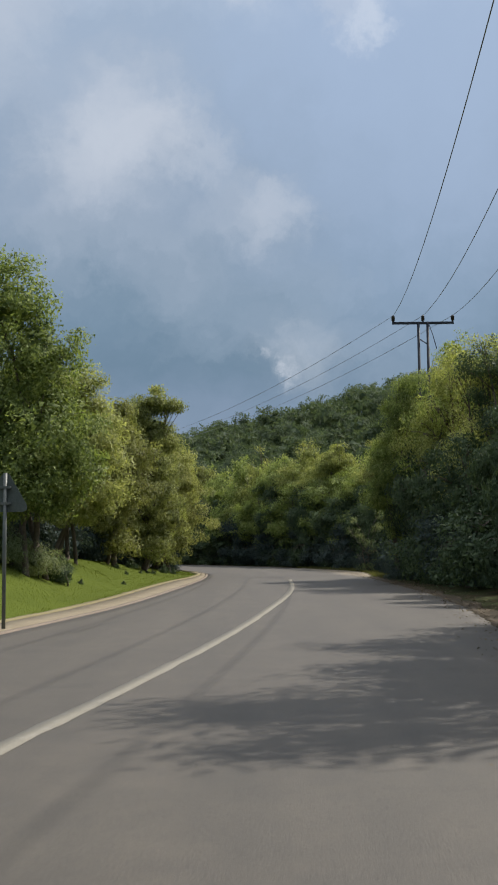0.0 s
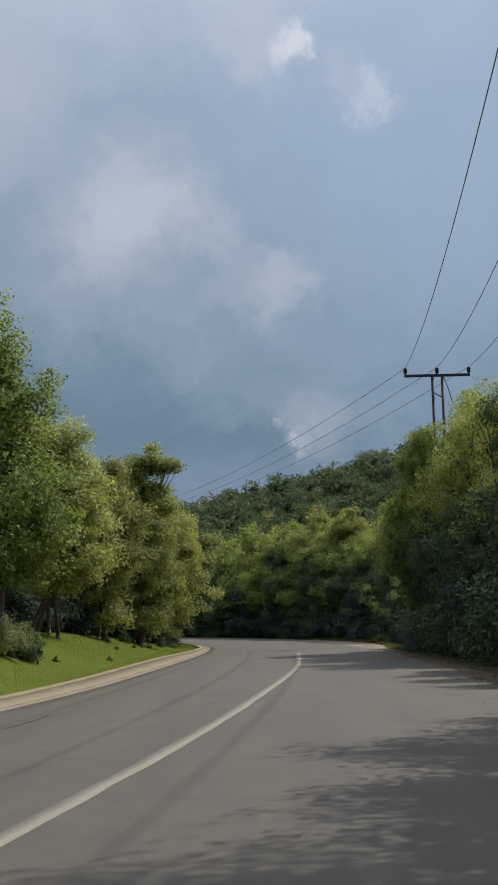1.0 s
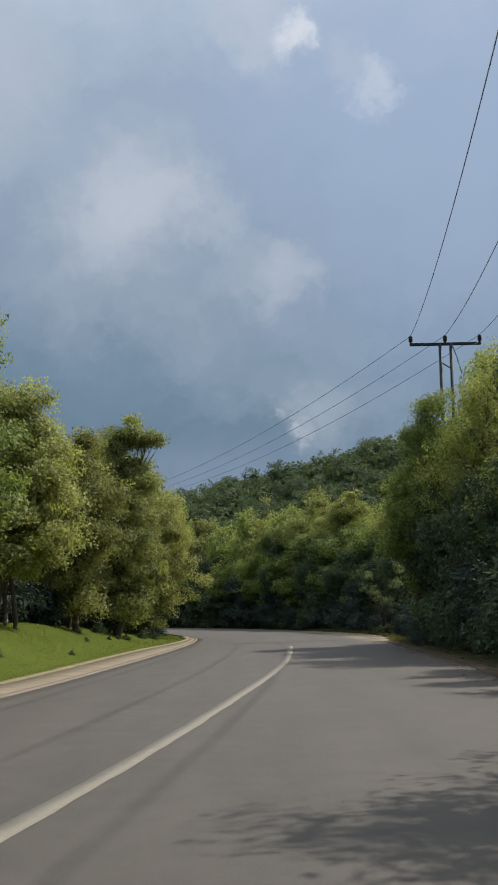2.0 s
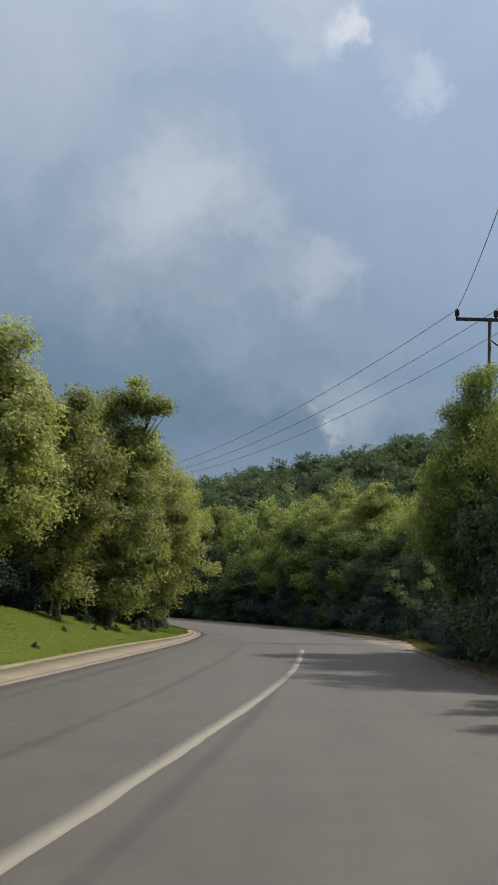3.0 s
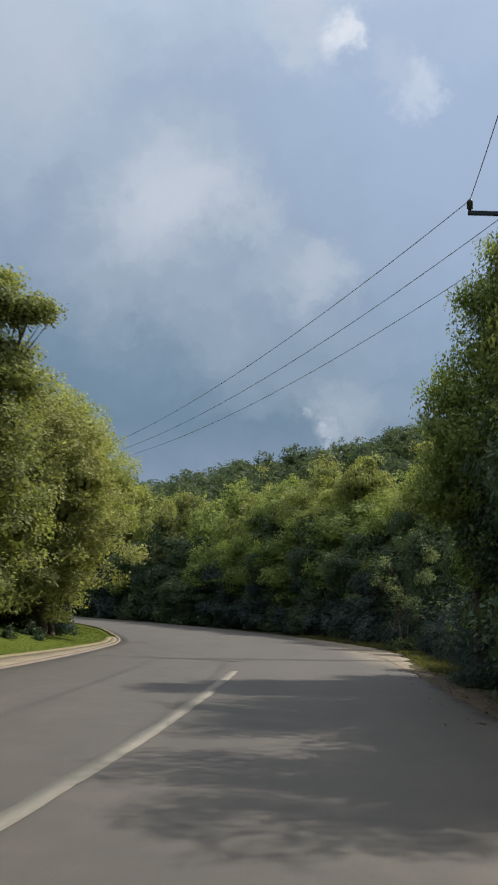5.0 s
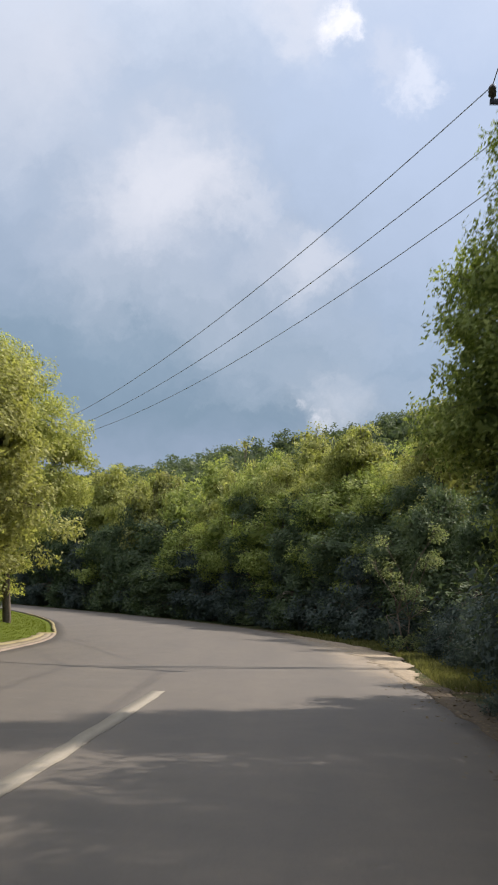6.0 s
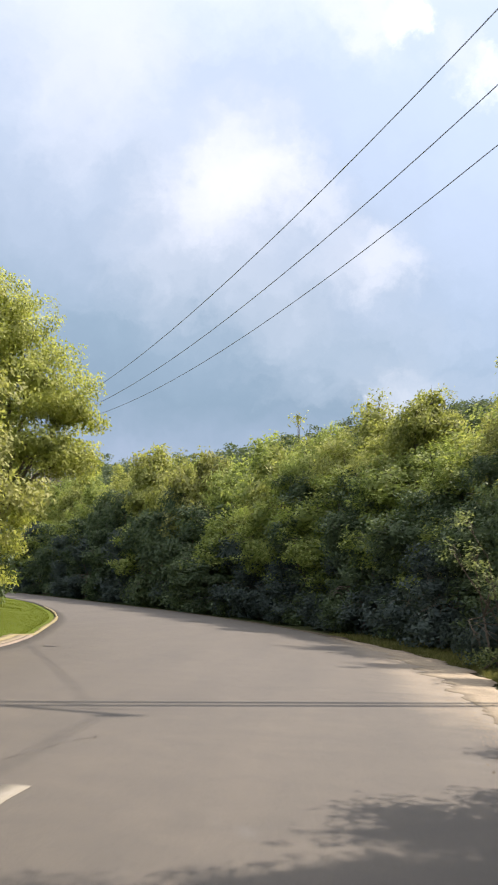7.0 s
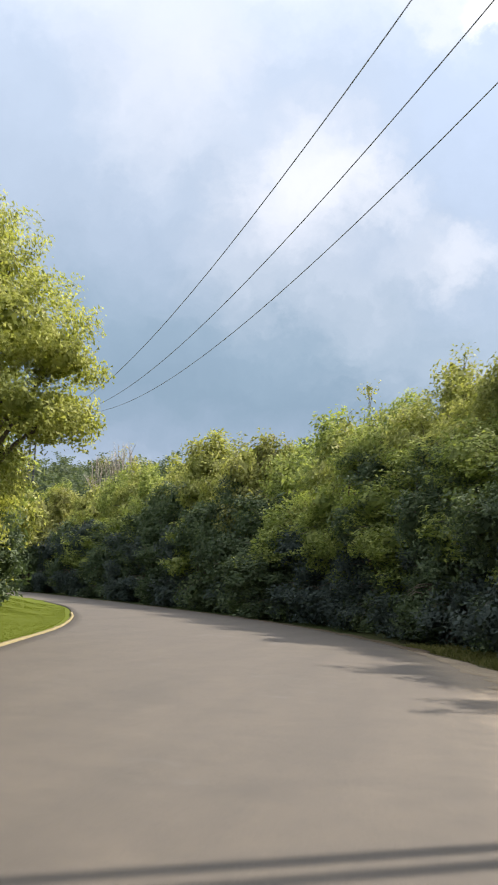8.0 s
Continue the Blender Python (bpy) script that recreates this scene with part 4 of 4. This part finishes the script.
# ---- power line ----
def h_pole(at, top):
    """Two parallel legs, a crossarm with three pin insulators, and a diagonal stay between the legs."""
    x, y = at
    ground = height_at(x, y)
    root = empty("power_pole", (x, y, ground))
    top = top - ground
    for side in (-0.225, 0.225):
        bm = bmesh.new()
        tube(bm, [(side, 0, -0.3), (side, 0, top * 0.5), (side, 0, top + 0.04)], [0.09, 0.08, 0.065], 12)
        part("leg", bm, STEEL, root)
    bm = bmesh.new()
    box(bm, (-1.5, -0.05, top - 0.06), (1.5, 0.05, top + 0.06), 0.01)
    arm = part("crossarm", bm, STEEL, root)
    bm = bmesh.new()
    tube(bm, [(-0.22, 0.05, top - 0.75), (0.22, 0.05, top - 1.05)], [0.03, 0.03], 6)
    part("brace", bm, STEEL, root)
    bm = bmesh.new()
    tube(bm, [(0.3, -0.03, top - 0.1), (0.45, -0.1, top - 0.6), (0.62, -0.15, top - 1.3)], [0.02, 0.02, 0.02], 6)
    part("stay", bm, STEEL, root)
    for off in (-1.45, 0.0, 1.45):
        bm = bmesh.new()
        tube(bm, [(off, 0, top + 0.05), (off, 0, top + 0.12), (off, 0, top + 0.13), (off, 0, top + 0.2), (off, 0, top + 0.21), (off, 0, top + 0.29),
                  (off, 0, top + 0.30), (off, 0, top + 0.36), (off, 0, top + 0.40)], [0.04, 0.045, 0.09, 0.075, 0.095, 0.075, 0.09, 0.07, 0.03], 12)
        part("insulator", bm, PORCELAIN, arm, "dark ribbed porcelain insulator")
    return tagged(root, "dark two-legged power pole with crossarm and three insulators", "power pole")


POLES = [(3.25, -12.0, 12.3), (7.94, 53.7, 12.13), (-30.6, 131.9, 15.4)]
for x, y, top in POLES:
    h_pole((x, y), top)


def wire(a, b, sag):
    bm = bmesh.new()
    a, b = Vector(a), Vector(b)
    pts = [a.lerp(b, u) - Vector((0, 0, sag * 4 * u * (1 - u))) for u in np.linspace(0, 1, 41)]
    tube(bm, pts, [0.012] * 41, 8)
    ob = part("power_line_wire", bm, WIRE)
    return tagged(ob, "thin dark overhead power wire strung between poles", "power line", "overhead wires")


for off in (-1, 0, 1):
    for (x0, y0, z0), (x1, y1, z1), sag, spread in ((POLES[0], POLES[1], 2.4, 1.45), (POLES[1], POLES[2], 4.3, 1.08)):
        wire((x0 + off * 1.45, y0, z0 + 0.37), (x1 + off * spread if spread < 1.2 else x1 + off * 1.45, y1, z1 + 0.37), sag)


# ---- warning sign seen from behind ----
def road_sign(x, y):
    root = empty("road_sign", (x, y, height_at(x, y)))
    bm = bmesh.new()
    tube(bm, [(0, 0, -0.2), (0, 0, 1.2), (0, 0, 2.4)], [0.03, 0.03, 0.03], 12)
    part("post", bm, GALVANISED, root)
    bm = bmesh.new()
    rim = []
    for k in range(3):
        a = radians(90 + 120 * k)
        c = Vector((0.31 * math.cos(a), 0, 0.31 * math.sin(a)))
        for da in (-18, 0, 18):
            rim.append(c + Vector((0.07 * math.cos(a + radians(da * 3.3)), 0, 0.07 * math.sin(a + radians(da * 3.3)))))
    lo = [bm.verts.new(p + Vector((0, 0.035, 2.03))) for p in rim]
    hi = [bm.verts.new(p + Vector((0, 0.040, 2.03))) for p in rim]
    bm.faces.new(lo)
    bm.faces.new(hi[::-1])
    for k in range(len(rim)):
        bm.faces.new((lo[k], hi[k], hi[(k + 1) % len(rim)], lo[(k + 1) % len(rim)]))
    plate = part("sign_plate", bm, PLATE, root, "bare grey metal back of a triangular plate")
    for z in (1.93, 2.18):
        bm = bmesh.new()
        box(bm, (-0.09, -0.035, z - 0.02), (0.09, 0.034, z + 0.02), 0.005)
        part("clamp", bm, GALVANISED, plate)
    return tagged(root, "triangular road sign on a thin post, seen from its grey back", "road sign")


road_sign(-3.93, 17.0)


# ---- grass ----
def grass(name, label, ys, x_of, count, tall, seed, mat, fine=0.01):
    rng = np.random.default_rng(seed)
    y = rng.uniform(ys[0], ys[1], count)
    x = x_of(rng, y)
    z = ground_height(x, y)
    a = rng.uniform(0, 2 * np.pi, count)
    h = tall * rng.uniform(0.5, 1.4, count)
    w = fine * (0.7 + 0.8 * rng.random(count))
    lean = rng.normal(size=(count, 2)) * 0.35 * h[:, None]
    base = np.stack([x, y, z - 0.01], -1)
    side = np.stack([np.cos(a) * w, np.sin(a) * w, 0 * a], -1)
    tip = base + np.stack([lean[:, 0], lean[:, 1], h], -1)
    verts = np.stack([base - side, base + side, tip + side * 0.3, tip - side * 0.3], 1).reshape(-1, 3)
    ob = array_mesh(name, verts, np.arange(len(verts)).reshape(-1, 4), mat)
    tagged(ob, label, "grass", kind="stuff")


grass("grass", "bright green mown grass covering the bank", (10, 92), lambda r, y: curve_at(GRASS_X, y) - 0.02 - 6.5 * r.random(len(y)) ** 1.3, 150000, 0.022, 51, GRASS, 0.0065)
grass("verge_grass", "tufts of dry yellowish grass along the verge", (46.5, 72), lambda r, y: curve_at(RIGHT_X, y) + np.interp(y, [46, 50, 58, 68, 72], [0.42, 0.5, 0.75, 0.5, 0.4]) + 2.0 * r.random(len(y)) ** 1.3, 26000, 0.10, 52, DRY_GRASS)


# ---- fallen leaves along the outer shoulder ----
def fallen_leaves(count, seed):
    rng = np.random.default_rng(seed)
    y = rng.uniform(6, 47, count)
    x = curve_at(RIGHT_X, y) + np.clip(rng.normal(size=count) * 0.38 + 0.25, -0.9, 1.3)
    z = np.maximum(ground_height(x, y), 0.006) + 0.012 + 0.02 * rng.random(count)
    a = rng.uniform(0, 2 * np.pi, count)
    size = rng.uniform(0.012, 0.034, count)
    ahead = np.stack([np.cos(a), np.sin(a), rng.normal(size=count) * 0.25], -1) * size[:, None]
    side = np.stack([-np.sin(a), np.cos(a), rng.normal(size=count) * 0.25], -1) * (size * 0.5)[:, None]
    at = np.stack([x, y, z], -1)
    verts = np.stack([at - ahead, at + side, at + ahead, at - side], 1).reshape(-1, 3)
    ob = array_mesh("fallen_leaves", verts, np.arange(len(verts)).reshape(-1, 4), DEAD_LEAF)
    tagged(ob, "dry pale and brown leaves scattered along the road edge", "leaves", kind="stuff")


fallen_leaves(4200, 71)


# ---- loose grit where the sand spills onto the asphalt ----
def grit(count, seed):
    rng = np.random.default_rng(seed)
    y = rng.uniform(47, 69.5, count)
    swell = np.clip(np.sin((y - 46.2) / 24.2 * math.pi), 0, 1)
    x = curve_at(RIGHT_X, y) - 0.1 + rng.normal(size=count) * 0.4 * (0.25 + swell)
    r = rng.uniform(0.002, 0.007, count)
    at = np.stack([x, y, np.maximum(ground_height(x, y), 0.007) + r * 0.4], -1)
    way = np.array([(1, 0, -0.4), (-0.5, 0.87, -0.4), (-0.5, -0.87, -0.4), (0, 0, 0.7)])
    verts = (at[:, None] + way[None] * r[:, None, None] * rng.uniform(0.7, 1.4, (count, 4, 1))).reshape(-1, 3)
    i = np.arange(count)[:, None] * 4
    faces = (i[:, None] + np.array([(0, 1, 3), (1, 2, 3), (2, 0, 3)])[None]).reshape(-1, 3)
    ob = array_mesh("grit", verts, faces, DIRT)
    tagged(ob, "loose pale grit scattered along the sandy road edge", "gravel", kind="stuff")


grit(14000, 81)
